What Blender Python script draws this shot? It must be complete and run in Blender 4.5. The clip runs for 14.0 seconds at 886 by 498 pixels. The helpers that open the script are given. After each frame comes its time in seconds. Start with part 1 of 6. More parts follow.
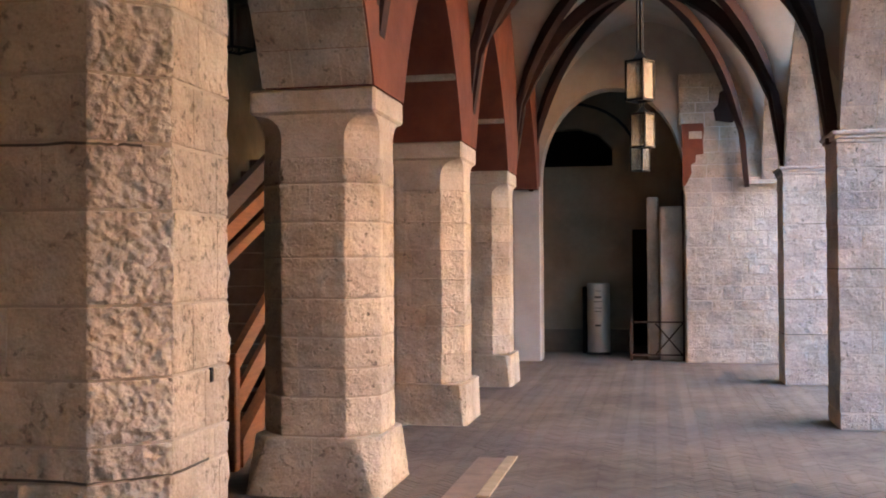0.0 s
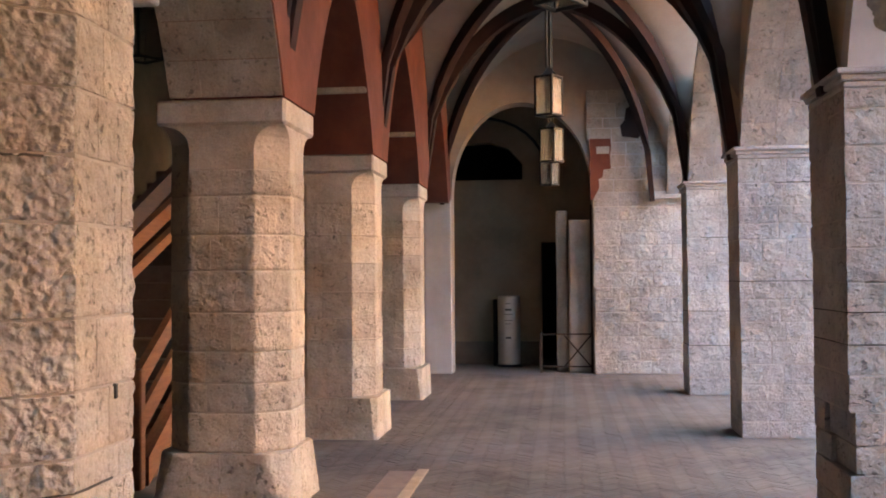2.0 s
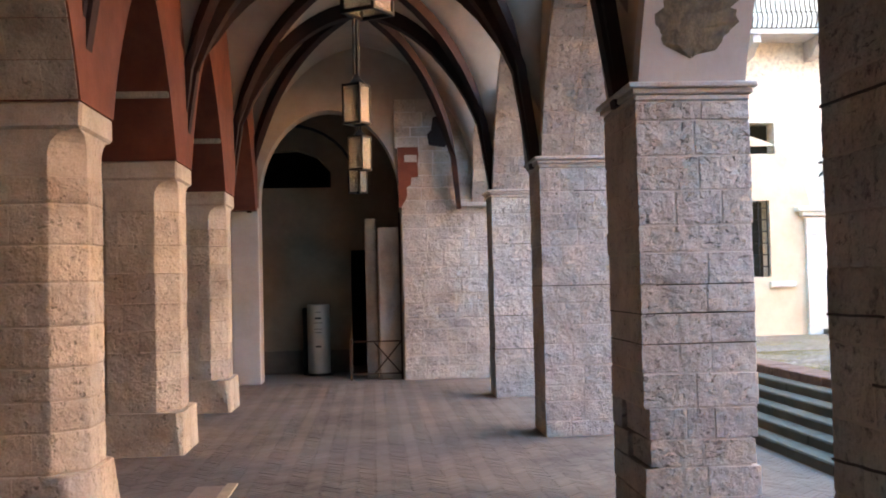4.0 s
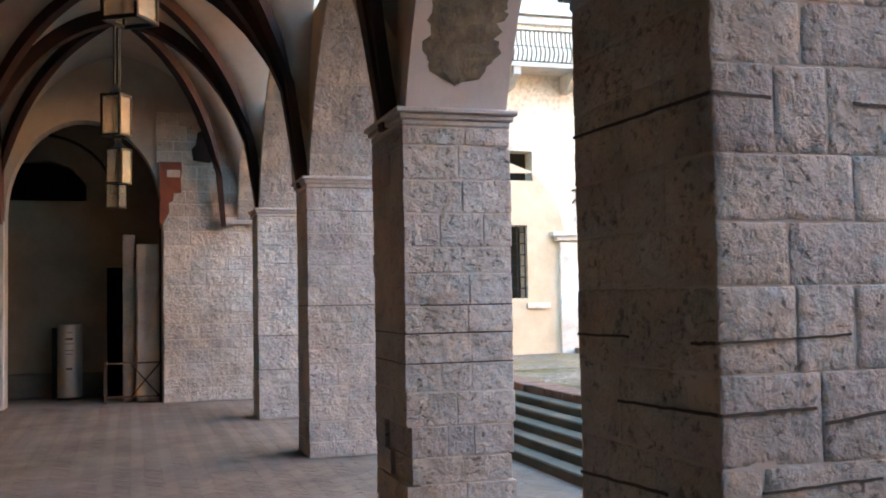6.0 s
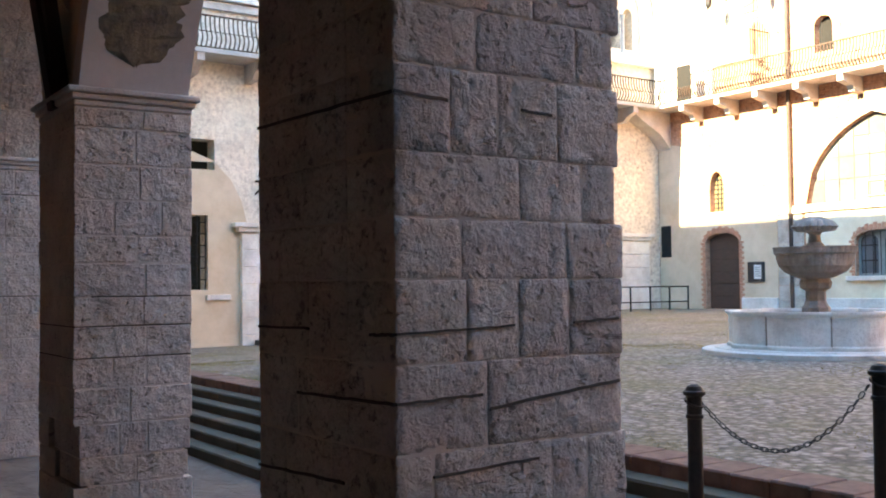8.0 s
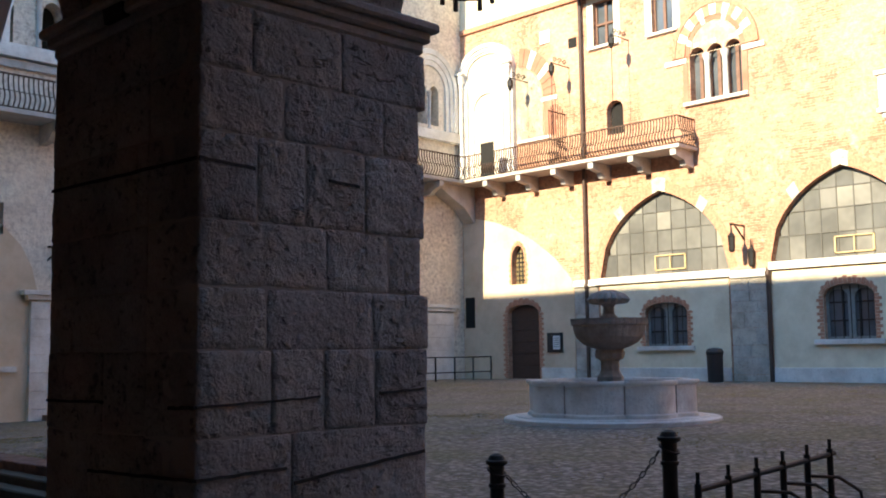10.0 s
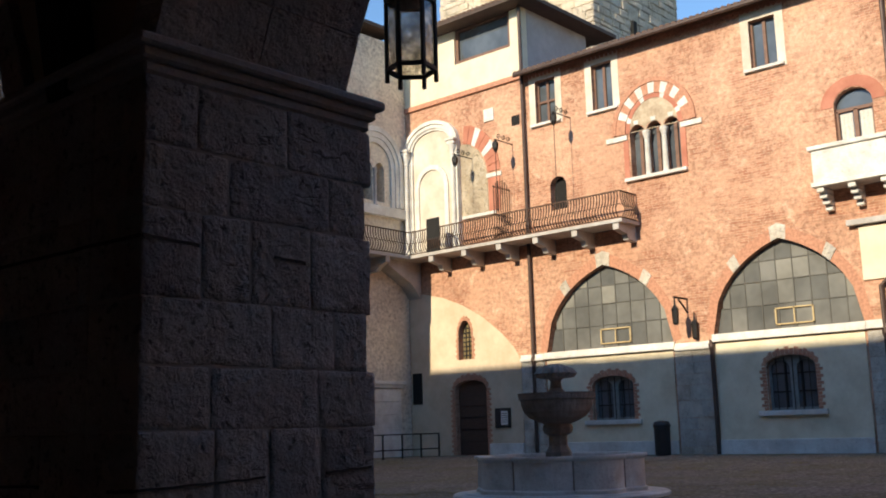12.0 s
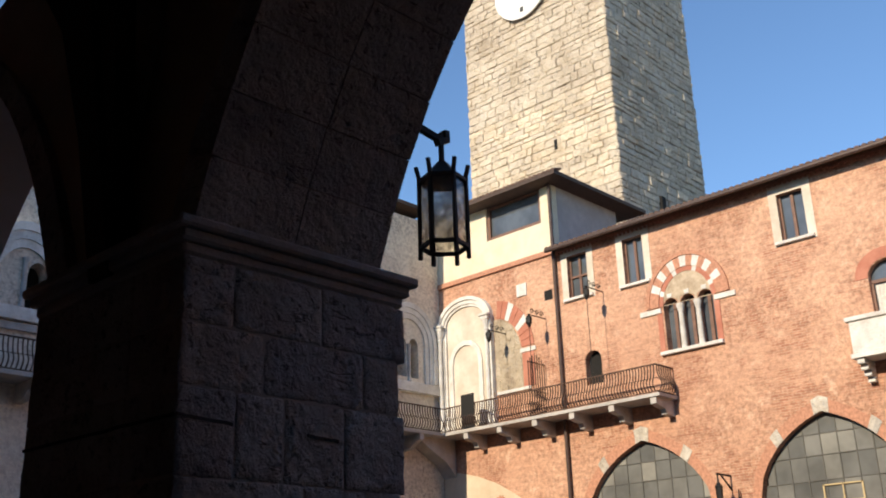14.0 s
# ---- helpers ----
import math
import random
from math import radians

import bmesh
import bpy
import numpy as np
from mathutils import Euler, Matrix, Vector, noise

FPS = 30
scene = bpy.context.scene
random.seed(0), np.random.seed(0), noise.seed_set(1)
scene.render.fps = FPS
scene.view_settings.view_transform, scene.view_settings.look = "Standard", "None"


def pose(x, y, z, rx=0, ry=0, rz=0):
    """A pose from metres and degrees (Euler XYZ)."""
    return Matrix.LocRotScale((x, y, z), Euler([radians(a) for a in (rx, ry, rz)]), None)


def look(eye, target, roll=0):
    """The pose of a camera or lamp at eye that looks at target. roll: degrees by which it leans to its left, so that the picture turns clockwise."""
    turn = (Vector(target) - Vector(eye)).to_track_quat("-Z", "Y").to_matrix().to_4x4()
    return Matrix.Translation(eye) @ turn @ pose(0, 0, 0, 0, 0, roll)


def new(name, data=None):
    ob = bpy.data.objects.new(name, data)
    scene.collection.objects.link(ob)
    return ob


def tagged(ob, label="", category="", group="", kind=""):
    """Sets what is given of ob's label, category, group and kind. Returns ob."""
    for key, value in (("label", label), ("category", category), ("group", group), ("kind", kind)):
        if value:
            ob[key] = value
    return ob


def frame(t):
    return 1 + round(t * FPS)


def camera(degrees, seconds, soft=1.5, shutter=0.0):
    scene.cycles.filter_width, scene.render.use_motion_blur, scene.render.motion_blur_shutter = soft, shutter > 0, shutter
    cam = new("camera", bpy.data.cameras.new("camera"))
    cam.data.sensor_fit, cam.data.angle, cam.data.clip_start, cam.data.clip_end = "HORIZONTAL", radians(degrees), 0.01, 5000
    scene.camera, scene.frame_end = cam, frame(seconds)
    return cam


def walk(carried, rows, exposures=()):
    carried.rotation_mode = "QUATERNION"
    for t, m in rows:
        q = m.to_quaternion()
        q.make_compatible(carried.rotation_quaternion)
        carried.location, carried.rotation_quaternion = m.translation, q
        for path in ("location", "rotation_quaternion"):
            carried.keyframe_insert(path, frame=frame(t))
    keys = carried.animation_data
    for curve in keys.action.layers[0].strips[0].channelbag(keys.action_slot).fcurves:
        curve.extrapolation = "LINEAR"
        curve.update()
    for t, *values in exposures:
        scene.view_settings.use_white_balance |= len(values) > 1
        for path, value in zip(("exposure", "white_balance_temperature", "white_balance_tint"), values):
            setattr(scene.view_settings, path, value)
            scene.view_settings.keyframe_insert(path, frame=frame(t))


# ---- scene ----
EYE = Vector((0.0, 0.0, 1.6))


def aim(yaw, pitch, roll):
    """The camera's pose on its stand: degrees left of +y, degrees up, lean."""
    a, b = radians(yaw), radians(pitch)
    return look(EYE, EYE + Vector((-math.sin(a) * math.cos(b), math.cos(a) * math.cos(b), math.sin(b))), roll)


cam = camera(46.7, 14.0, soft=1.9)
walk(cam, [
    (0.0, aim(11.65, 0.91, -0.37)),
    (0.5, aim(9.36, 1.31, -0.77)),
    (1.0, aim(7.58, 1.47, -0.83)),
    (1.5, aim(6.84, 1.58, -0.72)),
    (2.0, aim(6.69, 1.60, -0.47)),
    (2.5, aim(5.90, 1.48, -0.06)),
    (3.0, aim(3.44, 1.54, -0.18)),
    (3.2, aim(1.85, 1.63, -0.41)),
    (5.3, aim(-11.84, 2.34, -1.70)),
    (5.5, aim(-13.11, 2.46, -1.53)),
    (6.0, aim(-16.95, 2.72, -1.00)),
    (6.5, aim(-21.17, 2.81, -0.12)),
    (7.0, aim(-26.07, 2.31, 0.13)),
    (7.5, aim(-30.66, 2.08, -0.30)),
    (8.0, aim(-34.56, 2.03, -0.61)),
    (8.5, aim(-37.45, 2.48, -0.84)),
    (9.0, aim(-40.20, 3.65, -0.71)),
    (9.2, aim(-41.43, 4.21, -0.46)),
    (11.3, aim(-49.09, 7.70, -1.61)),
    (11.5, aim(-49.14, 8.25, -1.31)),
    (12.0, aim(-48.48, 9.98, -1.64)),
    (12.5, aim(-47.77, 12.30, -1.74)),
    (13.0, aim(-47.69, 14.68, -1.63)),
    (13.5, aim(-47.68, 17.18, -1.89)),
    (14.0, aim(-46.85, 19.81, -1.89)),
], exposures=[
    (0.0, 5.0, 8500, 0), (1.5, 4.9, 8500, 0), (3.2, 4.85, 8600, 0), (5.3, 4.45, 8700, -4), (6.5, 4.45, 8600, -6), (7.5, 3.7, 8300, -2),
    (8.5, 3.15, 8000, 2), (9.2, 2.75, 7800, 3), (10.2, 1.3, 7000, 4), (11.3, 0.55, 6850, 5), (12.5, 0.45, 6850, 6), (14.0, 0.3, 6750, 9),
])

# ---- world and sun ----
SUN_DIR = Vector((1.0, 0.01, -0.43)).normalized()
world = bpy.data.worlds.new("sky")
scene.world = world
world.use_nodes = True
wn = world.node_tree
sky = wn.nodes.new("ShaderNodeTexSky")
sky.sky_type = "NISHITA"
sky.sun_disc = False
sky.sun_elevation = math.asin(-SUN_DIR.z)
sky.sun_rotation = math.atan2(-SUN_DIR.x, -SUN_DIR.y)
sky.air_density, sky.dust_density, sky.ozone_density = 1.0, 0.0, 5.0
wn.links.new(sky.outputs["Color"], wn.nodes["Background"].inputs["Color"])
wn.nodes["Background"].inputs["Strength"].default_value = 0.165
sun_data = bpy.data.lights.new("sun", "SUN")
sun_data.energy, sun_data.angle, sun_data.color = 4.5, radians(0.6), (1.0, 0.87, 0.69)
sun = new("sun", sun_data)
sun.matrix_world = look((0, 0, 40), Vector((0, 0, 40)) + SUN_DIR)

# ---- materials ----
def shade(name, rough=0.8, metal=0.0):
    m = bpy.data.materials.new(name)
    m.use_nodes = True
    nt = m.node_tree
    b = nt.nodes["Principled BSDF"]
    b.inputs["Roughness"].default_value = rough
    b.inputs["Metallic"].default_value = metal
    return m, nt, b


def node(nt, kind, **values):
    n = nt.nodes.new(kind)
    for k, v in values.items():
        if k in n.inputs:
            n.inputs[k].default_value = v
    return n


def noise_at(nt, vec, scale, detail=6.0, rough=0.6):
    n = node(nt, "ShaderNodeTexNoise", Scale=scale, Detail=detail, Roughness=rough)
    nt.links.new(vec, n.inputs["Vector"])
    return n.outputs["Fac"]


def ramp(nt, fac, stops):
    r = nt.nodes.new("ShaderNodeValToRGB")
    while len(r.color_ramp.elements) < len(stops):
        r.color_ramp.elements.new(0.5)
    for e, (p, c) in zip(r.color_ramp.elements, stops):
        e.position, e.color = p, (*c, 1) if len(c) == 3 else c
    nt.links.new(fac, r.inputs["Fac"])
    return r.outputs["Color"]


def mix(nt, fac, a, b, blend="MIX"):
    n = nt.nodes.new("ShaderNodeMix")
    n.data_type, n.blend_type = "RGBA", blend
    for sock, v in ((n.inputs["Factor"], fac), (n.inputs["A"], a), (n.inputs["B"], b)):
        if isinstance(v, (int, float)):
            sock.default_value = v
        elif isinstance(v, tuple):
            sock.default_value = (*v, 1)
        else:
            nt.links.new(v, sock)
    return n.outputs["Result"]


def bump(nt, b, height, strength, distance):
    n = node(nt, "ShaderNodeBump", Strength=strength, Distance=distance)
    nt.links.new(height, n.inputs["Height"])
    if b.inputs["Normal"].links:
        nt.links.new(b.inputs["Normal"].links[0].from_socket, n.inputs["Normal"])
    nt.links.new(n.outputs["Normal"], b.inputs["Normal"])


def place_of(nt):
    """World position, so that grain runs at real size across pieces."""
    return nt.nodes.new("ShaderNodeNewGeometry").outputs["Position"]


def value(nt, kind, a, b=None):
    n = nt.nodes.new("ShaderNodeMath")
    n.operation = kind
    for i, v in enumerate((a, b)):
        if v is None:
            continue
        if isinstance(v, (int, float)):
            n.inputs[i].default_value = v
        else:
            nt.links.new(v, n.inputs[i])
    return n.outputs[0]


def stone(name, c1, c2, c3, pits=1.0, scale=1.0, relief=0.012, rough=0.9, piecewise=True, veins=0.0, dents=0.0):
    """Weathered limestone: per-piece tint, mottled stains, small pits and a hammered relief."""
    m, nt, b = shade(name, rough)
    p = place_of(nt)
    base = ramp(nt, noise_at(nt, p, 3.0 * scale, 5), [(0.3, c1), (0.52, c2), (0.72, c3)])
    if piecewise:
        rnd = nt.nodes.new("ShaderNodeObjectInfo").outputs["Random"]
        tint = ramp(nt, rnd, [(0.0, (0.8, 0.79, 0.8)), (0.35, (0.97, 0.96, 0.95)), (0.7, (1.06, 1.03, 0.98)), (1.0, (0.93, 0.87, 0.8))])
        base = mix(nt, 0.8, base, tint, "MULTIPLY")
    grime = ramp(nt, noise_at(nt, p, 0.9 * scale, 7, 0.7), [(0.36, (0.62, 0.58, 0.55)), (0.6, (1, 1, 1))])
    base = mix(nt, 0.65, base, grime, "MULTIPLY")
    hole = ramp(nt, noise_at(nt, p, 26.0 * scale, 5, 0.55), [(0.34, (0, 0, 0)), (0.44, (1, 1, 1))])
    gate = ramp(nt, noise_at(nt, p, 7.0 * scale, 3), [(0.42, (0, 0, 0)), (0.56, (1, 1, 1))])
    hole = mix(nt, gate, (1, 1, 1), hole)
    base = mix(nt, 0.45 * pits, base, mix(nt, 1.0, base, hole, "MULTIPLY"))
    if veins:
        # open bedding seams: long, thin, level dark lines, and short slots
        flat = nt.nodes.new("ShaderNodeVectorMath")
        flat.operation = "MULTIPLY"
        flat.inputs[1].default_value = (1.0, 1.0, 5.0)
        nt.links.new(p, flat.inputs[0])
        seam = ramp(nt, noise_at(nt, flat.outputs[0], 1.7, 4, 0.55), [(0.488, (0, 0, 0)), (0.496, (1, 1, 1)), (0.502, (1, 1, 1)), (0.51, (0, 0, 0))])
        here = ramp(nt, noise_at(nt, p, 3.4, 3), [(0.58, (0, 0, 0)), (0.64, (1, 1, 1))])
        seam = mix(nt, 1.0, seam, here, "MULTIPLY")
        slot = ramp(nt, noise_at(nt, flat.outputs[0], 10.0, 4, 0.6), [(0.27, (1, 1, 1)), (0.315, (0, 0, 0))])
        dark = mix(nt, 1.0, seam, slot, "LIGHTEN")
        base = mix(nt, mix(nt, 1.0, dark, (veins, veins, veins), "MULTIPLY"), base, (0.09, 0.065, 0.055))
        bump(nt, b, mix(nt, dark, (1, 1, 1), (0, 0, 0)), 0.8, relief * 1.5)
    fine = ramp(nt, noise_at(nt, p, 70.0 * scale, 4, 0.6), [(0.35, (0.86, 0.85, 0.84)), (0.6, (1.05, 1.05, 1.05))])
    nt.links.new(mix(nt, 0.8, base, fine, "MULTIPLY"), b.inputs["Base Color"])
    bump(nt, b, noise_at(nt, p, 34.0 * scale, 8, 0.7), 0.75, relief * 1.3)
    bump(nt, b, noise_at(nt, p, 9.0 * scale, 5, 0.6), 0.8, relief * 3.5)
    bump(nt, b, hole, 0.7 * pits, relief * 1.6)
    if dents:
        # blows of the pick: short hollows, with shade and lit ridges put into the colour
        bent = nt.nodes.new("ShaderNodeVectorMath")
        bent.operation = "ADD"
        wob = node(nt, "ShaderNodeTexNoise", Scale=9.0, Detail=3.0)
        nt.links.new(p, wob.inputs["Vector"])
        small = nt.nodes.new("ShaderNodeVectorMath")
        small.operation = "SCALE"
        small.inputs["Scale"].default_value = 0.07
        nt.links.new(wob.outputs["Color"], small.inputs[0])
        nt.links.new(p, bent.inputs[0])
        nt.links.new(small.outputs[0], bent.inputs[1])
        cell = node(nt, "ShaderNodeTexVoronoi", Scale=30.0)
        cell.feature = "SMOOTH_F1"
        nt.links.new(bent.outputs[0], cell.inputs["Vector"])
        bump(nt, b, cell.outputs["Distance"], dents, 0.05)
        ridge = ramp(nt, cell.outputs["Distance"], [(0.15, (0.9, 0.89, 0.88)), (0.6, (1.08, 1.08, 1.08))])
        nt.links.new(mix(nt, 0.9, b.inputs["Base Color"].links[0].from_socket, ridge, "MULTIPLY"), b.inputs["Base Color"])
    return m


def plaster(name, c1, c2, stain=(0.55, 0.5, 0.45), amount=0.4, scale=1.0, relief=0.004, rough=0.9):
    m, nt, b = shade(name, rough)
    p = place_of(nt)
    base = ramp(nt, noise_at(nt, p, 1.6 * scale, 7, 0.65), [(0.35, c1), (0.65, c2)])
    s = ramp(nt, noise_at(nt, p, 0.55 * scale, 8, 0.72), [(0.4, stain), (0.58, (1, 1, 1))])
    base = mix(nt, amount, base, s, "MULTIPLY")
    nt.links.new(base, b.inputs["Base Color"])
    bump(nt, b, noise_at(nt, p, 18 * scale, 8, 0.7), 0.6, relief)
    bump(nt, b, noise_at(nt, p, 2.5 * scale, 4), 0.5, relief * 4)
    return m


def brickwork(name, c1, c2, c3, mortar, axis="yz", bump_by=0.008, width=0.27, row=0.075, mixed=0.36):
    m, nt, b = shade(name, 0.92)
    p = place_of(nt)
    sep = nt.nodes.new("ShaderNodeSeparateXYZ")
    nt.links.new(p, sep.inputs[0])
    com = nt.nodes.new("ShaderNodeCombineXYZ")
    for i, ax in enumerate(axis):
        nt.links.new(sep.outputs["xyz".index(ax)], com.inputs[i])
    t = node(nt, "ShaderNodeTexBrick", Scale=1.0)
    t.inputs["Brick Width"].default_value, t.inputs["Row Height"].default_value = width, row
    t.inputs["Mortar Size"].default_value, t.inputs["Mortar Smooth"].default_value = 0.009, 0.5
    t.inputs["Color1"].default_value, t.inputs["Color2"].default_value = (*c1, 1), (*c2, 1)
    t.inputs["Mortar"].default_value = (*mortar, 1)
    nt.links.new(com.outputs[0], t.inputs["Vector"])
    patch = ramp(nt, noise_at(nt, p, 0.6, 10, 0.72), [(0.44, (0.05, 0.05, 0.05)), (0.53, (0.9, 0.9, 0.9))])
    base = mix(nt, patch, t.outputs["Color"], c3)
    grain = ramp(nt, noise_at(nt, p, 8.0, 8, 0.8), [(0.34, (0.4, 0.36, 0.33)), (0.56, (1, 1, 1)), (0.75, (1.15, 1.08, 1.0))])
    worn = ramp(nt, noise_at(nt, p, 0.33, 6, 0.65), [(0.4, (0.5, 0.5, 0.5)), (0.58, (1, 1, 1))])
    base = mix(nt, worn, base, mix(nt, 1.0, base, grain, "MULTIPLY"))
    tone = ramp(nt, noise_at(nt, p, 0.22, 5, 0.65), [(0.35, (0.84, 0.76, 0.72)), (0.65, (1.1, 1.1, 1.08))])
    base = mix(nt, 0.85, base, tone, "MULTIPLY")
    # bricks of odd colours, and remains of lime wash in ragged patches
    odd = node(nt, "ShaderNodeTexVoronoi", Scale=1.0)
    stretch = nt.nodes.new("ShaderNodeVectorMath")
    stretch.operation = "MULTIPLY"
    stretch.inputs[1].default_value = (1 / width, 1 / row, 1.0)
    nt.links.new(com.outputs[0], stretch.inputs[0])
    nt.links.new(stretch.outputs[0], odd.inputs["Vector"])
    base = mix(nt, mixed, base, ramp(nt, odd.outputs["Color"], [(0.1, (0.52, 0.46, 0.44)), (0.4, (0.95, 0.93, 0.9)), (0.8, (1.1, 1.08, 1.05)), (1.0, (1.3, 1.4, 1.45))]), "MULTIPLY")
    wash = ramp(nt, noise_at(nt, p, 2.1, 12, 0.82), [(0.55, (0, 0, 0)), (0.64, (0.6, 0.6, 0.6))])
    base = mix(nt, wash, base, tuple(min(1.0, v * 1.25) for v in mortar))
    nt.links.new(base, b.inputs["Base Color"])
    bump(nt, b, t.outputs["Fac"], -0.5, bump_by)
    bump(nt, b, noise_at(nt, p, 9.0, 8, 0.7), 0.9, 0.04)
    return m


def plain(name, c, rough=0.6, metal=0.0, var=0.25, scale=6.0, relief=0.002):
    m, nt, b = shade(name, rough, metal)
    p = place_of(nt)
    f = noise_at(nt, p, scale, 7, 0.65)
    base = ramp(nt, f, [(0.3, tuple(v * (1 - var) for v in c)), (0.7, tuple(min(1, v * (1 + var)) for v in c))])
    nt.links.new(base, b.inputs["Base Color"])
    bump(nt, b, noise_at(nt, p, scale * 6, 6), 0.4, relief)
    return m


def wood(name, c1, c2, rough=0.5):
    m, nt, b = shade(name, rough)
    p = place_of(nt)
    mp = node(nt, "ShaderNodeMapping")
    mp.inputs["Scale"].default_value = (12, 1.5, 12)
    nt.links.new(p, mp.inputs["Vector"])
    f = noise_at(nt, mp.outputs[0], 2.5, 8, 0.6)
    nt.links.new(ramp(nt, f, [(0.3, c1), (0.7, c2)]), b.inputs["Base Color"])
    bump(nt, b, f, 0.3, 0.003)
    return m


def pane_glass(name, c, rough=0.08, piecewise=False):
    """Old wavy window glass from outside by day: dark room, reflected sky in its colour."""
    m, nt, b = shade(name, rough)
    p = place_of(nt)
    f = noise_at(nt, p, 0.8, 3)
    base = ramp(nt, f, [(0.35, tuple(v * 0.6 for v in c)), (0.65, c)])
    if piecewise:
        # random pane tones imitate panes reflecting more or less sky
        rnd = nt.nodes.new("ShaderNodeObjectInfo").outputs["Random"]
        base = mix(nt, 1.0, base, ramp(nt, rnd, [(0.0, (0.6, 0.61, 0.61)), (0.4, (0.85, 0.85, 0.83)), (0.75, (1.0, 0.99, 0.95)), (1.0, (1.4, 1.36, 1.25))]), "MULTIPLY")
    nt.links.new(base, b.inputs["Base Color"])
    b.inputs["Specular IOR Level"].default_value = 0.8
    bump(nt, b, noise_at(nt, p, 1.4, 2), 0.15, 0.02)
    return m


STONE_R = stone("limestone_grey", (0.43, 0.405, 0.385), (0.56, 0.535, 0.51), (0.64, 0.61, 0.58), pits=1.0, veins=0.7, relief=0.017)
STONE_L = stone("limestone_warm", (0.43, 0.365, 0.305), (0.55, 0.485, 0.415), (0.62, 0.55, 0.48))
STONE_ROUGH = stone("limestone_hammered", (0.5, 0.45, 0.405), (0.66, 0.6, 0.55), (0.72, 0.67, 0.62), pits=0.5, scale=1.1, relief=0.03, dents=0.75)
MORTAR = plaster("lime_mortar", (0.5, 0.45, 0.4), (0.6, 0.55, 0.495), amount=0.5)
TRIM = stone("moulded_limestone", (0.46, 0.43, 0.4), (0.53, 0.5, 0.47), (0.58, 0.55, 0.52), pits=0.4, relief=0.006, piecewise=False)
TRIM_L = stone("moulded_limestone_warm", (0.45, 0.385, 0.32), (0.55, 0.48, 0.41), (0.6, 0.535, 0.465), pits=0.4, relief=0.006, piecewise=False)
WHITE_STONE = stone("white_marble_stone", (0.68, 0.65, 0.6), (0.78, 0.76, 0.71), (0.82, 0.8, 0.76), pits=0.5, relief=0.006, piecewise=False)
VAULT = plaster("vault_plaster", (0.4, 0.335, 0.28), (0.47, 0.4, 0.34), (0.7, 0.62, 0.55), 0.4)
RIB = plaster("red_brown_rib_paint", (0.024, 0.008, 0.006), (0.043, 0.0145, 0.0105), (0.5, 0.45, 0.4), 0.6)
RED = plaster("oxide_red_plaster", (0.15, 0.041, 0.024), (0.22, 0.068, 0.04), (0.5, 0.42, 0.4), 0.65)
PALE_PLASTER = plaster("pale_plaster", (0.5, 0.47, 0.45), (0.58, 0.55, 0.53), (0.75, 0.7, 0.66), 0.5)
FRESCO = plaster("bare_patch_with_faded_fresco", (0.13, 0.115, 0.1), (0.26, 0.21, 0.14), (0.5, 0.5, 0.45), 0.7, 4.0, 0.008)
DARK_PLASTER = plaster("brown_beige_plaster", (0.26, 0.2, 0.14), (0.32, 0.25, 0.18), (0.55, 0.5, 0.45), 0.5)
LEFT_PLASTER = plaster("olive_beige_plaster", (0.2, 0.168, 0.118), (0.26, 0.22, 0.16), (0.5, 0.45, 0.4), 0.5)
BEIGE = plaster("beige_render", (0.6, 0.48, 0.34), (0.7, 0.57, 0.42), (0.75, 0.7, 0.62), 0.45)
GREY_RENDER = plaster("grey_beige_render", (0.75, 0.65, 0.47), (0.85, 0.76, 0.58), (0.7, 0.66, 0.6), 0.55)
CREAM = plaster("cream_render", (0.7, 0.6, 0.44), (0.78, 0.68, 0.52), (0.85, 0.8, 0.72), 0.4)
# greyer copy of the cream render, shade of the penthouse sides included
SHADED_CREAM = plaster("shaded_cream_render", (0.42, 0.37, 0.35), (0.5, 0.44, 0.42), (0.75, 0.72, 0.7), 0.5)
BRICK = brickwork("old_red_brickwork", (0.42, 0.185, 0.118), (0.59, 0.33, 0.215), (0.66, 0.4, 0.275), (0.62, 0.43, 0.31))
NORTH_STONE = brickwork("pale_stone_courses", (0.74, 0.68, 0.57), (0.82, 0.77, 0.66), (0.8, 0.74, 0.63), (0.7, 0.64, 0.54), axis="xz", width=0.8, row=0.3, bump_by=0.006, mixed=0.12)
WEST_WALL = plaster("ochre_wall_render", (0.5, 0.4, 0.29), (0.58, 0.47, 0.35), (0.75, 0.7, 0.62), 0.5)
BRICK_PIECE = plain("red_brick", (0.47, 0.23, 0.145), 0.9, var=0.3, scale=12)
ROOF = plain("weathered_roof_tile", (0.16, 0.1, 0.075), 0.9, var=0.4, scale=4, relief=0.02)
EAVE = plain("dark_eave_wood", (0.07, 0.045, 0.035), 0.8)
IRON = plain("black_wrought_iron", (0.025, 0.024, 0.024), 0.55, 0.6, var=0.3, scale=30)
RUST = plain("rusty_wrought_iron", (0.085, 0.05, 0.035), 0.75, 0.3, var=0.4, scale=20)
PIPE = plain("brown_downpipe", (0.09, 0.06, 0.05), 0.5, 0.4)
DOORWOOD = wood("dark_door_wood", (0.05, 0.028, 0.02), (0.09, 0.05, 0.035), 0.65)
RAILWOOD = wood("varnished_rail_wood", (0.2, 0.075, 0.035), (0.32, 0.14, 0.07), 0.4)
STAIR = plain("dark_stair_stone", (0.14, 0.095, 0.07), 0.7, var=0.3)
GLASS = pane_glass("dusty_sky_painted_glass", (0.23, 0.23, 0.22), 0.13, True)
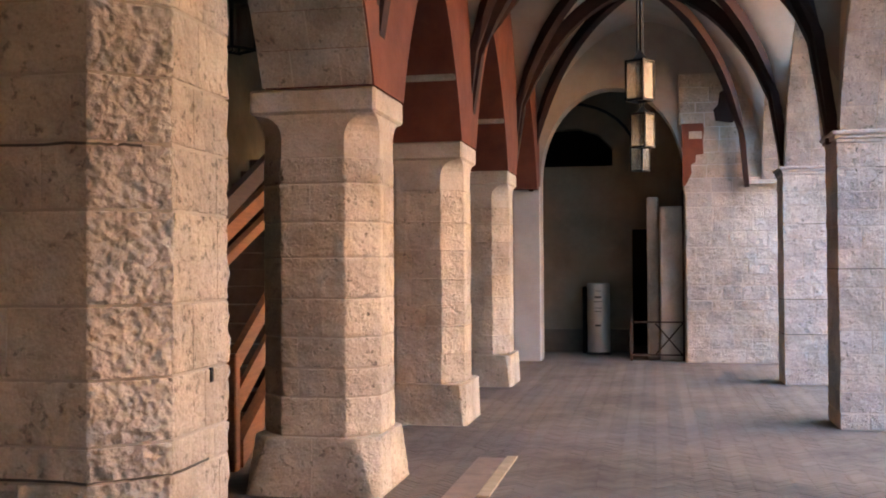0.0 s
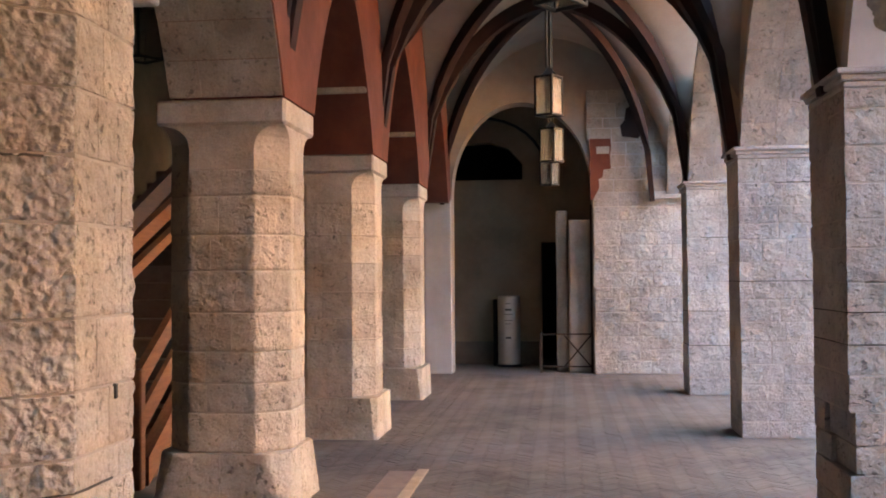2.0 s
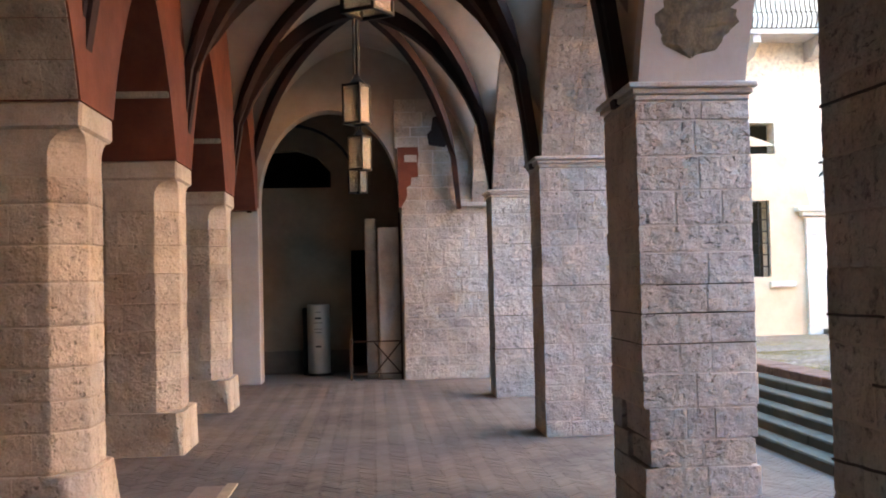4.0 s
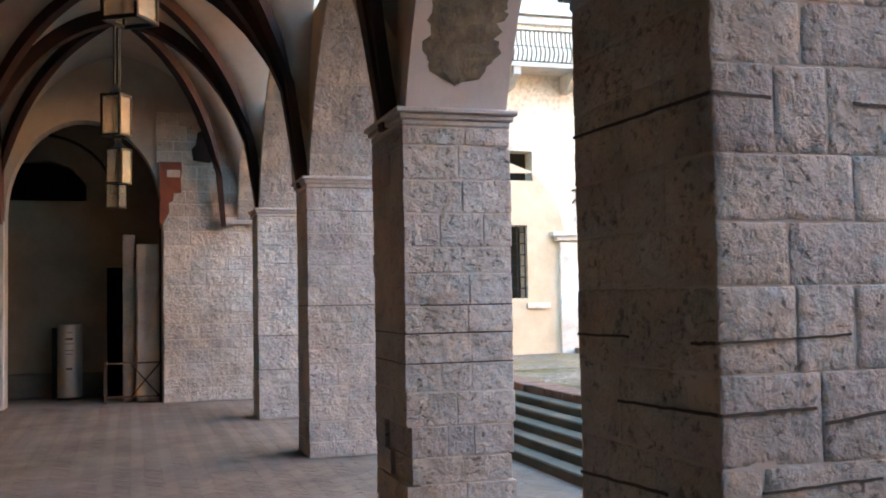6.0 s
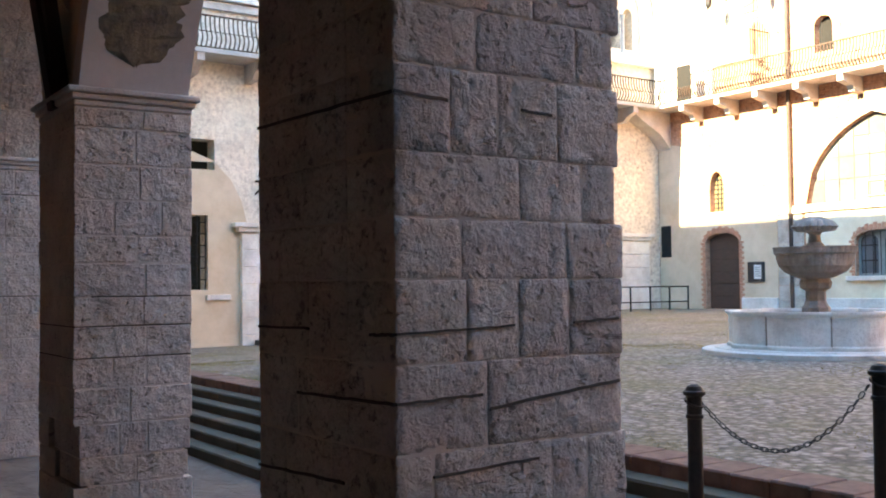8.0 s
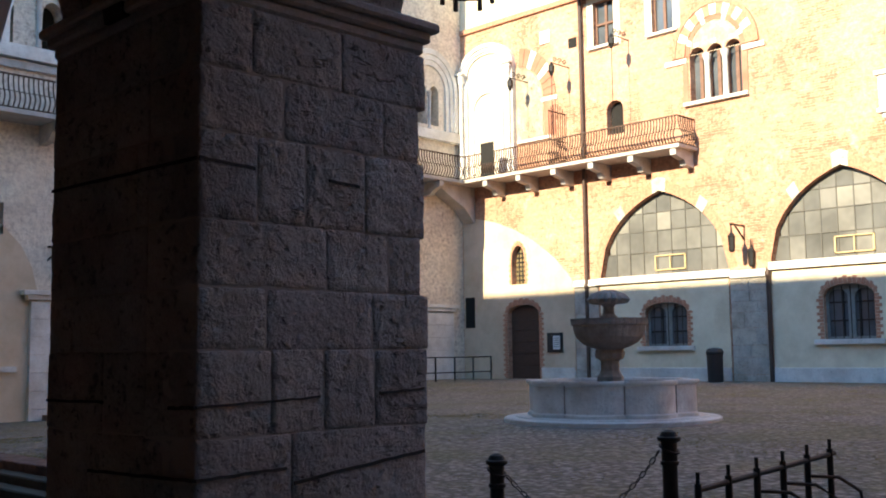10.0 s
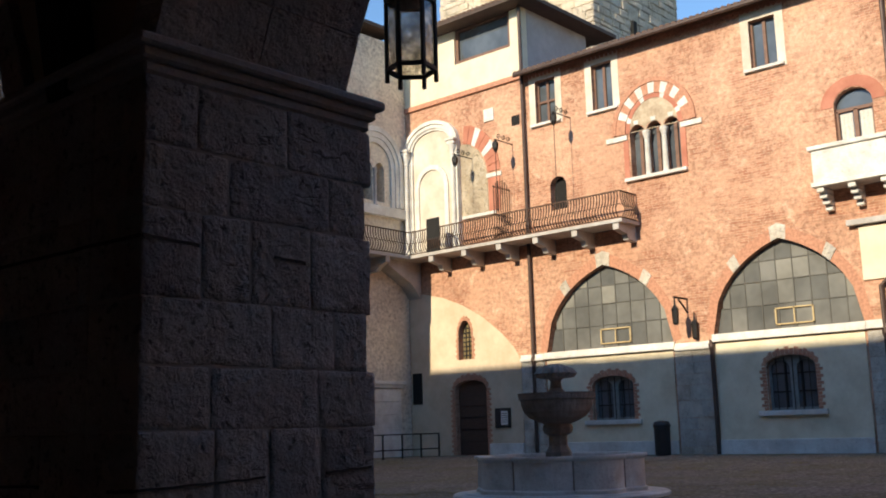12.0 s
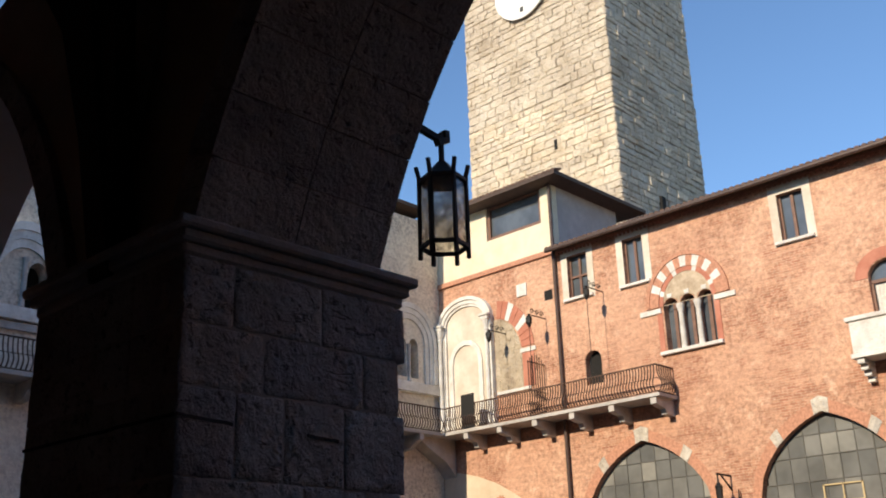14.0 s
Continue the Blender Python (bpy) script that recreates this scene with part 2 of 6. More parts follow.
BAR_GREY = plain("grey_iron_bar", (0.1, 0.095, 0.085), 0.6, 0.3)
# grey-blue base lifted to carry reflected sky
GLASS_SKY = pane_glass("sky_painted_window_glass", (0.11, 0.125, 0.14), 0.04)
CURTAIN = plain("white_curtain_cloth", (0.6, 0.56, 0.5), 0.95, var=0.2, scale=20)
FRAMEWOOD = plain("brown_window_frame", (0.17, 0.085, 0.055), 0.6)
# near-black colour in place of the shade inside openings; also used on a board
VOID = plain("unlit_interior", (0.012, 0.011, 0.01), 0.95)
STEEL = plain("brushed_grey_steel", (0.5, 0.48, 0.45), 0.42, 0.55, var=0.1, scale=4)
INK = plain("dark_print", (0.05, 0.05, 0.05), 0.6)
PAPER = plain("white_paper", (0.75, 0.75, 0.72), 0.8, var=0.05)
BLACKPLASTIC = plain("black_bin_plastic", (0.02, 0.02, 0.022), 0.45)
MARBLE = stone("fountain_marble", (0.66, 0.62, 0.57), (0.83, 0.81, 0.76), (0.87, 0.85, 0.81), pits=0.4, relief=0.006, piecewise=False)
MARBLE_DARK = stone("stained_fountain_stone", (0.24, 0.2, 0.165), (0.36, 0.31, 0.27), (0.46, 0.41, 0.37), pits=0.5, relief=0.008, piecewise=False)
RED_ARCH = plaster("faded_red_arch_paint", (0.46, 0.17, 0.11), (0.55, 0.24, 0.16), (0.7, 0.62, 0.58), 0.6)
RUBBLE = stone("pale_rubble_fill", (0.42, 0.33, 0.23), (0.62, 0.52, 0.38), (0.7, 0.6, 0.46), pits=1.0, scale=0.6, relief=0.04, piecewise=False)
SURROUND = plaster("pale_window_surround", (0.64, 0.56, 0.46), (0.74, 0.67, 0.57), (0.7, 0.64, 0.58), 0.6)
PILASTER = stone("pale_patched_pilaster_stone", (0.5, 0.46, 0.4), (0.66, 0.62, 0.55), (0.74, 0.71, 0.64), relief=0.02)
CASEMENT = plain("grey_green_casement_paint", (0.2, 0.22, 0.21), 0.6)
TYMPANUM = plaster("weathered_brown_plaster", (0.46, 0.36, 0.25), (0.6, 0.49, 0.36), (0.55, 0.5, 0.45), 0.7, 2.5)
MORTAR_L = plaster("warm_lime_mortar", (0.38, 0.325, 0.275), (0.47, 0.41, 0.355), amount=0.5)
CLOCK = plaster("white_clock_face", (0.7, 0.69, 0.66), (0.78, 0.77, 0.74), amount=0.2)


def lantern_pane(name, c=(0.85, 0.82, 0.76), stain=0.88, clear=0.75, rough=0.25):
    m, nt, b = shade(name, rough)
    p = place_of(nt)
    nt.links.new(ramp(nt, noise_at(nt, p, 22, 6, 0.7), [(0.4, tuple(v * stain for v in c)), (0.6, c)]), b.inputs["Base Color"])
    b.inputs["Transmission Weight"].default_value = clear
    bump(nt, b, noise_at(nt, place_of(nt), 25, 4), 0.4, 0.004)
    return m


FROSTED = lantern_pane("frosted_lantern_glass", clear=0.9, rough=0.14)
GRIMY = lantern_pane("grimy_lantern_glass", (0.92, 0.9, 0.86), 0.35, 0.97, 0.06)


def ground_cobble(name):
    m, nt, b = shade(name, 0.9)
    p = place_of(nt)
    v = node(nt, "ShaderNodeTexVoronoi", Scale=15.0)
    nt.links.new(p, v.inputs["Vector"])
    base = ramp(nt, v.outputs["Color"], [(0.0, (0.12, 0.105, 0.095)), (0.5, (0.25, 0.222, 0.2)), (1.0, (0.44, 0.4, 0.36))])
    gap = ramp(nt, v.outputs["Distance"], [(0.3, (1, 1, 1)), (0.62, (0.35, 0.33, 0.26))])
    base = mix(nt, 0.8, base, gap, "MULTIPLY")
    moss = ramp(nt, noise_at(nt, p, 0.7, 8, 0.7), [(0.44, (0, 0, 0)), (0.6, (0.7, 0.7, 0.7))])
    base = mix(nt, moss, base, mix(nt, 0.6, ramp(nt, noise_at(nt, p, 11, 8, 0.75), [(0.38, (0.07, 0.075, 0.035)), (0.52, (0.2, 0.185, 0.095)), (0.66, (0.36, 0.32, 0.19))]), gap, "MULTIPLY"))
    nt.links.new(base, b.inputs["Base Color"])
    bump(nt, b, v.outputs["Distance"], -0.9, 0.05)
    bump(nt, b, noise_at(nt, p, 30, 6), 0.6, 0.012)
    return m


COBBLE = ground_cobble("cobbles_with_moss")


def paver(name):
    m, nt, b = shade(name, 0.85)
    p = place_of(nt)
    geo = nt.nodes.new("ShaderNodeNewGeometry")
    rnd = nt.nodes.new("ShaderNodeObjectInfo").outputs["Random"]
    r = value(nt, "FRACT", value(nt, "ADD", geo.outputs["Random Per Island"], rnd))
    base = ramp(nt, r, [(0.0, (0.175, 0.132, 0.113)), (0.5, (0.192, 0.147, 0.127)), (1.0, (0.212, 0.165, 0.143))])
    dust = ramp(nt, noise_at(nt, p, 0.7, 7, 0.7), [(0.36, (0.52, 0.485, 0.46)), (0.5, (0.84, 0.81, 0.79)), (0.64, (1.1, 1.07, 1.03))])
    base = mix(nt, 0.85, base, dust, "MULTIPLY")
    base = mix(nt, ramp(nt, noise_at(nt, p, 1.9, 8, 0.7), [(0.5, (0, 0, 0)), (0.68, (0.6, 0.6, 0.6))]), base, (0.21, 0.172, 0.152))
    base = mix(nt, 0.3, base, noise_at(nt, p, 40, 5), "MULTIPLY")
    nt.links.new(base, b.inputs["Base Color"])
    bump(nt, b, noise_at(nt, p, 35, 6), 0.5, 0.004)
    return m


PAVER = paver("worn_brick_paver")
JOINT = plain("sandy_floor_joint", (0.165, 0.128, 0.108), 0.95, var=0.2, scale=10)

# ---- building helpers ----
rng = random.Random(7)


def mesh_of(name, verts, faces, material, smooth=False):
    me = bpy.data.meshes.new(name)
    me.from_pydata([tuple(v) for v in verts], [], faces)
    bm = bmesh.new()
    bm.from_mesh(me)
    bmesh.ops.recalc_face_normals(bm, faces=bm.faces[:])
    bm.to_mesh(me)
    bm.free()
    me.materials.append(material)
    if smooth:
        me.shade_smooth()
    return me


def part(name, me, parent=None, label="", at=None):
    ob = new(name, me)
    if parent:
        ob.parent = parent
    if at is not None:
        ob.matrix_local = at if isinstance(at, Matrix) else Matrix.Translation(at)
    if label:
        ob["label"] = label
    return ob


def thing(name, label, category, kind="", group="", me=None):
    return tagged(new(name, me), label, category, group, kind)


def block(x0, x1, y0, y1, z0, z1, bevel=0.012, jitter=0.0):
    """A box with chamfered edges: 24 corners."""
    vs, fs = [], []
    c = [(x0 + x1) / 2, (y0 + y1) / 2, (z0 + z1) / 2]
    h = [abs(x1 - x0) / 2, abs(y1 - y0) / 2, abs(z1 - z0) / 2]
    e = min(bevel, min(h) * 0.45)
    bm = bmesh.new()
    for sx in (-1, 1):
        for sy in (-1, 1):
            for sz in (-1, 1):
                j = [rng.uniform(-jitter, jitter) for _ in range(3)]
                for k in range(3):
                    s = (sx, sy, sz)
                    vs.append([c[i] + s[i] * (h[i] - (0 if i == k else e)) + j[i] for i in range(3)])
    for v in vs:
        bm.verts.new(v)
    out = bmesh.ops.convex_hull(bm, input=bm.verts[:])
    vs2 = [v.co[:] for v in bm.verts]
    bm.verts.index_update()
    fs = [[v.index for v in f.verts] for f in bm.faces]
    bm.free()
    return vs2, fs


def weather(bm, amp, grain, edge=0.045, dressed=False):
    """Cuts a convex stone finely and wears its faces: lumps, small hollows and softened arrises."""
    bmesh.ops.triangulate(bm, faces=[f for f in bm.faces if len(f.verts) > 4])
    for _ in range(4):
        long = [e for e in bm.edges if e.calc_length() > edge]
        if not long:
            break
        bmesh.ops.subdivide_edges(bm, edges=long, cuts=1, use_grid_fill=True)
        bmesh.ops.triangulate(bm, faces=[f for f in bm.faces if len(f.verts) > 4])
    bm.normal_update()
    for v, n in [(v, v.normal.copy()) for v in bm.verts]:
        q = v.co / grain
        d = noise.noise(q) * 0.7 + noise.noise(q * 2.3) * 0.5
        v.co += n * (amp * (max(d, -0.5) + 0.25) * (0.3 if dressed and max(abs(n.x), abs(n.y)) > 0.88 else 1.0))


def worn_block(name, x0, x1, y0, y1, z0, z1, mat, amp=0.0055, grain=0.05, bevel=0.004):
    bm = bmesh.new()
    vs, fs = block(x0, x1, y0, y1, z0, z1, bevel=bevel, jitter=0.003)
    bv = [bm.verts.new(v) for v in vs]
    for f in fs:
        bm.faces.new([bv[i] for i in f])
    bmesh.ops.dissolve_limit(bm, angle_limit=0.02, verts=bm.verts[:], edges=bm.edges[:])
    weather(bm, amp, grain)
    bmesh.ops.recalc_face_normals(bm, faces=bm.faces[:])
    me = bpy.data.meshes.new(name)
    bm.to_mesh(me)
    bm.free()
    me.materials.append(mat)
    me.shade_smooth()
    return me


def join(*pieces):
    vs, fs = [], []
    for v, f in pieces:
        n = len(vs)
        vs += [tuple(p) for p in v]
        fs += [[i + n for i in q] for q in f]
    return vs, fs


def box_mesh(name, material, *spans, bevel=0.01):
    return mesh_of(name, *join(*[block(*s, bevel=bevel) for s in spans]), material)


def prism(poly, a0, a1, axis):
    """A polygon pulled along an axis. axis x: points (y, z); y: (x, z); z: (x, y)."""
    n = len(poly)

    def put(p, a):
        return {"x": (a, p[0], p[1]), "y": (p[0], a, p[1]), "z": (p[0], p[1], a)}[axis]

    vs = [put(p, a0) for p in poly] + [put(p, a1) for p in poly]
    fs = [list(range(n)), list(range(2 * n - 1, n - 1, -1))] + [[i, (i + 1) % n, n + (i + 1) % n, n + i] for i in range(n)]
    return vs, fs


def lathe(profile, steps=24, lobes=0, depth=0.0):
    vs, fs = [], []
    for r, z in profile:
        for i in range(steps):
            a = 2 * math.pi * i / steps
            q = r * (1 + depth * abs(math.sin(a * lobes / 2)) - depth) if lobes else r
            vs.append((q * math.cos(a), q * math.sin(a), z))
    for k in range(len(profile) - 1):
        for i in range(steps):
            j = (i + 1) % steps
            fs.append([k * steps + i, k * steps + j, (k + 1) * steps + j, (k + 1) * steps + i])
    fs.append(list(range(steps)))
    fs.append(list(range((len(profile) - 1) * steps, len(profile) * steps)))
    return vs, fs


def sweep(points, w, h=None, sides=4, foot=1.0):
    """A bar of w by h (or a round one) along points."""
    h = h or w
    vs, fs = [], []
    pts = [Vector(p) for p in points]
    for i, p in enumerate(pts):
        d = (pts[min(i + 1, len(pts) - 1)] - pts[max(i - 1, 0)]).normalized()
        up = Vector((0, 0, 1)) if abs(d.z) < 0.95 else Vector((0, 1, 0))
        s = d.cross(up).normalized()
        u = s.cross(d).normalized()
        near = min(i, len(pts) - 1 - i) / max(1, len(pts) - 1)
        thin = min(1.0, foot + (1 - foot) * near / 0.16)
        for k in range(sides):
            a = 2 * math.pi * (k + 0.5) / sides
            q = (1.41421 if sides == 4 else 1.0) * thin
            vs.append(p + s * (math.cos(a) * w / 2 * q) + u * (math.sin(a) * h / 2 * q))
    for i in range(len(pts) - 1):
        for k in range(sides):
            fs.append([i * sides + k, i * sides + (k + 1) % sides, (i + 1) * sides + (k + 1) % sides, (i + 1) * sides + k])
    fs += [list(range(sides)), list(range((len(pts) - 1) * sides, len(pts) * sides))]
    return vs, fs


def wall_mesh(name, material, outer, holes, a0, a1, axis):
    """A wall pulled along an axis with holes through it."""
    bm = bmesh.new()

    def put(p, a):
        return {"x": (a, p[0], p[1]), "y": (p[0], a, p[1])}[axis]

    edges = []
    for loop in [outer, *holes]:
        vs = [bm.verts.new(put(p, a0)) for p in loop]
        edges += [bm.edges.new((vs[i], vs[(i + 1) % len(vs)])) for i in range(len(vs))]
    bmesh.ops.triangle_fill(bm, edges=edges, use_beauty=True)
    ext = bmesh.ops.extrude_face_region(bm, geom=bm.faces[:])
    bmesh.ops.translate(bm, verts=[g for g in ext["geom"] if isinstance(g, bmesh.types.BMVert)], vec=put((0, 0), a1 - a0))
    bmesh.ops.recalc_face_normals(bm, faces=bm.faces[:])
    me = bpy.data.meshes.new(name)
    bm.to_mesh(me)
    bm.free()
    me.materials.append(material)
    return me


def pointed(u0, u1, z0, tip, steps=10, power=0.62):
    """The outline of a pointed arch from (u0, z0) over its tip to (u1, z0)."""
    um, pts = (u0 + u1) / 2, []
    for i in range(2 * steps + 1):
        s = i / steps
        k = s if s <= 1 else 2 - s
        c = 1 - k * (1 - math.cos(radians(68)))
        pts.append((u0 + (um - u0) * s if s <= 1 else um + (u1 - um) * (s - 1), z0 + (tip - z0) * math.sin(math.acos(c)) / math.sin(radians(68))))
    return pts


def round_top(u0, u1, z0, zs, top, steps=8):
    """A window: straight sides from z0 to zs, an arched head up to top."""
    um, r = (u0 + u1) / 2, (u1 - u0) / 2
    return [(u0, z0)] + [(um - r * math.cos(math.pi * i / steps), zs + (top - zs) * math.sin(math.pi * i / steps)) for i in range(steps + 1)] + [(u1, z0)]


def rect(u0, u1, z0, z1):
    return [(u0, z0), (u0, z1), (u1, z1), (u1, z0)]


# ---- floor and ground ----
PIERS = [(-0.95, 1.72, 2.7, 0.98), (2.77, 1.72, 2.7, 1.02), (6.55, 1.73, 2.48, 0.88), (10.42, 1.73, 2.44, 0.68), (14.1, 1.66, 2.36, 0.64)]
LEFT = [3.83, 7.2, 10.46, 13.75]
SPRING, APEX = 2.88, 5.58
END_Y = 17.1


def ground_z(x, y):
    s = max(0.0, min(1.0, (y - 11) / 14.6))
    k = max(0.0, min(1.0, (24 - x) / 11))
    return 0.52 + 0.19 * max(0.0, min(1.0, (x - 4.6) / 21)) - 0.52 * s * s * (3 - 2 * s) * k * k * (3 - 2 * k)


me = box_mesh("floor", JOINT, (-7.5, 3.62, -9, 22, -0.4, -0.005), bevel=0.002)
floor = thing("floor", "worn herringbone brick floor of the arcade, dusty", "floor", "structure", me=me)
gv, gf, nx, ny = [], [], 60, 60
for i in range(nx + 1):
    for j in range(ny + 1):
        x, y = 4.6 + 23.4 * i / nx, -22 + 49 * j / ny
        gv.append((x, y, ground_z(x, y) + (0.02 * noise.noise(Vector((x * 0.6, y * 0.6, 0))) if i else 0)))
for i in range(nx):
    for j in range(ny):
        a = i * (ny + 1) + j
        gf.append([a, a + ny + 1, a + ny + 2, a + 1])
thing("ground", "cobbled courtyard ground with patches of moss and dry grass", "ground", "structure", me=mesh_of("ground", gv, gf, COBBLE, True))
far = [(-300, -300), (300, -300), (300, 300), (-300, 300)]
thing("ground_far", "earth round the buildings", "ground", "structure", me=mesh_of("ground_far", *prism(far, -0.9, -0.42, "z"), JOINT))

# short dry grass and moss between the cobbles, in patches
GRASS = plain("dry_courtyard_grass", (0.26, 0.225, 0.1), 0.9, var=0.45, scale=2.0)
gr, bv_, bf_ = random.Random(17), [], []
while len(bf_) < 70000:
    x, y = 4.9 + 21.5 * gr.random() ** 1.5, -1.0 + 24 * gr.random()
    if noise.noise(Vector((x * 0.55, y * 0.55, 3.3))) + 0.6 * noise.noise(Vector((x * 1.9, y * 1.9, 1.1))) < 0.12 + 0.2 * gr.random():
        continue
    if math.hypot(x - 12.75, y - 9.1) < 1.7:
        continue
    z = ground_z(x, y) - 0.01
    for _ in range(4):
        a, h, w = gr.uniform(0, 6.28), gr.uniform(0.008, 0.026), gr.uniform(0.004, 0.008)
        px, py = x + gr.uniform(-0.04, 0.04), y + gr.uniform(-0.04, 0.04)
        n = len(bv_)
        bv_ += [(px - w * math.sin(a), py + w * math.cos(a), z), (px + w * math.sin(a), py - w * math.cos(a), z), (px + h * 0.7 * math.cos(a), py + h * 0.7 * math.sin(a), z + h)]
        bf_.append([n, n + 1, n + 2])
me = bpy.data.meshes.new("grass")
me.from_pydata(bv_, [], bf_)
me.materials.append(GRASS)
thing("grass", "short dry grass and moss growing between the cobbles", "grass", "stuff", me=me)

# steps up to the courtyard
# risers get a darker colour than the treads
RISER = plaster("dark_riser", (0.05, 0.045, 0.032), (0.085, 0.075, 0.055), amount=0.6)
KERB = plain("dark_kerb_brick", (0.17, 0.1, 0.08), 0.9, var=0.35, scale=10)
STEP_TREAD = plaster("paler_step_tread", (0.085, 0.07, 0.05), (0.125, 0.105, 0.078), (0.6, 0.6, 0.5), 0.5)
for k in range(6):
    x0, z1 = 3.6 + 0.2 * k, 0.52 * (k + 1) / 6
    st = thing("step", "low stone step with paler tread and darker riser" if k < 5 else "dark brick kerb along the top of the steps", "step", group="steps to the courtyard")
    y, r = -9.95, random.Random(60 + k)
    while y < END_Y - 0.02:
        w = min(r.uniform(1.3, 2.1) if k < 5 else 0.26, END_Y - 0.01 - y)
        if k == 5 and not 0 < y < 12:
            w = min(4.0, END_Y - 0.01 - y)
        o = r.uniform(-0.006, 0.006)
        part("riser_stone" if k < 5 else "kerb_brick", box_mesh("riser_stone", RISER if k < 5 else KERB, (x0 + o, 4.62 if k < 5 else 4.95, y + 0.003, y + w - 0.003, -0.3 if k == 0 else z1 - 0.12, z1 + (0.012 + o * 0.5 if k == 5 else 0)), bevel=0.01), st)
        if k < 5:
            part("tread_slab", box_mesh("tread_slab", STEP_TREAD, (x0 + 0.014, x0 + 0.193, y + 0.004, y + w - 0.004, z1 - 0.002, z1 + 0.004), bevel=0.001), st, "paler tread")
        y += w


# ---- the courtyard side of the arcade ----
def pier_blocks(parent, x0, x1, y0, y1, z0, z1, mat, seed, h=0.19, name="stone_block", rough=0.0, split_y=True, broken=False):
    """Coursed blocks round a mortar core."""
    r = random.Random(seed)
    z = z0
    g = 0.005
    while z < z1 - 0.02:
        hh = min(r.uniform(h * 0.8, h * 1.25), z1 - z)
        if z1 - z - hh < h * 0.4:
            hh = z1 - z
        n = r.choice((3, 3, 4, 4)) if x1 - x0 > 0.85 else r.choice((2, 2, 3)) if x1 - x0 > 0.6 else r.choice((1, 2))
        cuts = [x0] + sorted(x0 + (x1 - x0) * (i + r.uniform(-0.22, 0.22)) / n for i in range(1, n)) + [x1]
        ym = y0 + (y1 - y0) * r.uniform(0.3, 0.7)
        crack = r.random() < 0.35 and z > 0.1 and not (broken and z < 1.0)
        if crack:
            c0, c1 = sorted((r.uniform(x0, x1), r.choice((x0, x1)) + 0.0))
            part("open_joint", box_mesh("open_joint", CRACK, (max(x0, c0 - 0.2) - 0.0015, min(x1, c1 + 0.2) + 0.0015, y0 - 0.0015, y1 + 0.0015, z - 0.003, z + 0.005), bevel=0.001), parent)
        for a, b in zip(cuts, cuts[1:]):
            for c, d in (((y0, ym), (ym, y1)) if split_y else ((y0, y1),)):
                p = [r.uniform(-0.001, 0.003 + rough * 0.5) for _ in range(4)]
                if broken and 0.2 < z < 0.72 and c == y0:
                    p[0], p[1] = -r.uniform(0.01, 0.045), -r.uniform(0.0, 0.03)
                s = block(a - (p[0] if a == x0 else -g), b + (p[1] if b == x1 else -g), c - (p[2] if c == y0 else -g), d + (p[3] if d == y1 else -g), z + (0.004 if crack else g), z + hh - g, bevel=0.0035, jitter=0.003)
                part(name, mesh_of(name, *s, mat), parent)
        z += hh


def moulding(x0, x1, y0, y1, z):
    """An impost moulding in three steps."""
    s = []
    for o, a, b in ((0.01, -0.12, -0.075), (0.03, -0.077, -0.035), (0.055, -0.037, 0.0)):
        s.append(block(x0 - o, x1 + o, y0 - o, y1 + o, z + a, z + b, bevel=0.012))
    return join(*s)


CAPZ = 2.87
# courses of the nearest pier: top, joints along the camera-side face, joints along the inner face
NEAR_ROWS = [(0.26, (2.1, 2.4), (3.3,)), (0.52, (1.98, 2.36), (3.1, 3.5)), (0.78, (2.2,), (3.25,)), (1.06, (1.86, 2.36, 2.53), (3.2, 3.55)),
             (1.345, (2.08,), (3.05, 3.45)), (1.62, (2.0, 2.22, 2.45), (3.36,)), (1.82, (1.98, 2.44), (3.1, 3.6)), (2.035, (2.23, 2.52), (3.4,)),
             (2.32, (1.94, 2.14, 2.41), (3.15, 3.55)), (2.53, (2.05, 2.5), (3.3,)), (2.75, (1.92, 2.3), (3.1, 3.5))]
# open bedding cracks: face, run along it, height at both ends
NEAR_CRACKS = [("s", 1.72, 2.06, 1.225, 1.235), ("s", 2.09, 2.69, 1.185, 1.245), ("s", 1.72, 2.2, 1.445, 1.46), ("s", 2.47, 2.69, 1.462, 1.474), ("s", 1.72, 1.93, 2.222, 2.212),
               ("s", 2.24, 2.38, 2.205, 2.2), ("w", 2.77, 3.45, 1.225, 1.21), ("w", 2.77, 2.92, 1.445, 1.44), ("w", 3.36, 3.79, 1.45, 1.445), ("w", 2.77, 3.79, 2.222, 2.235),
               ("s", 1.86, 2.3, 0.98, 1.0), ("w", 3.1, 3.79, 0.93, 0.9)]


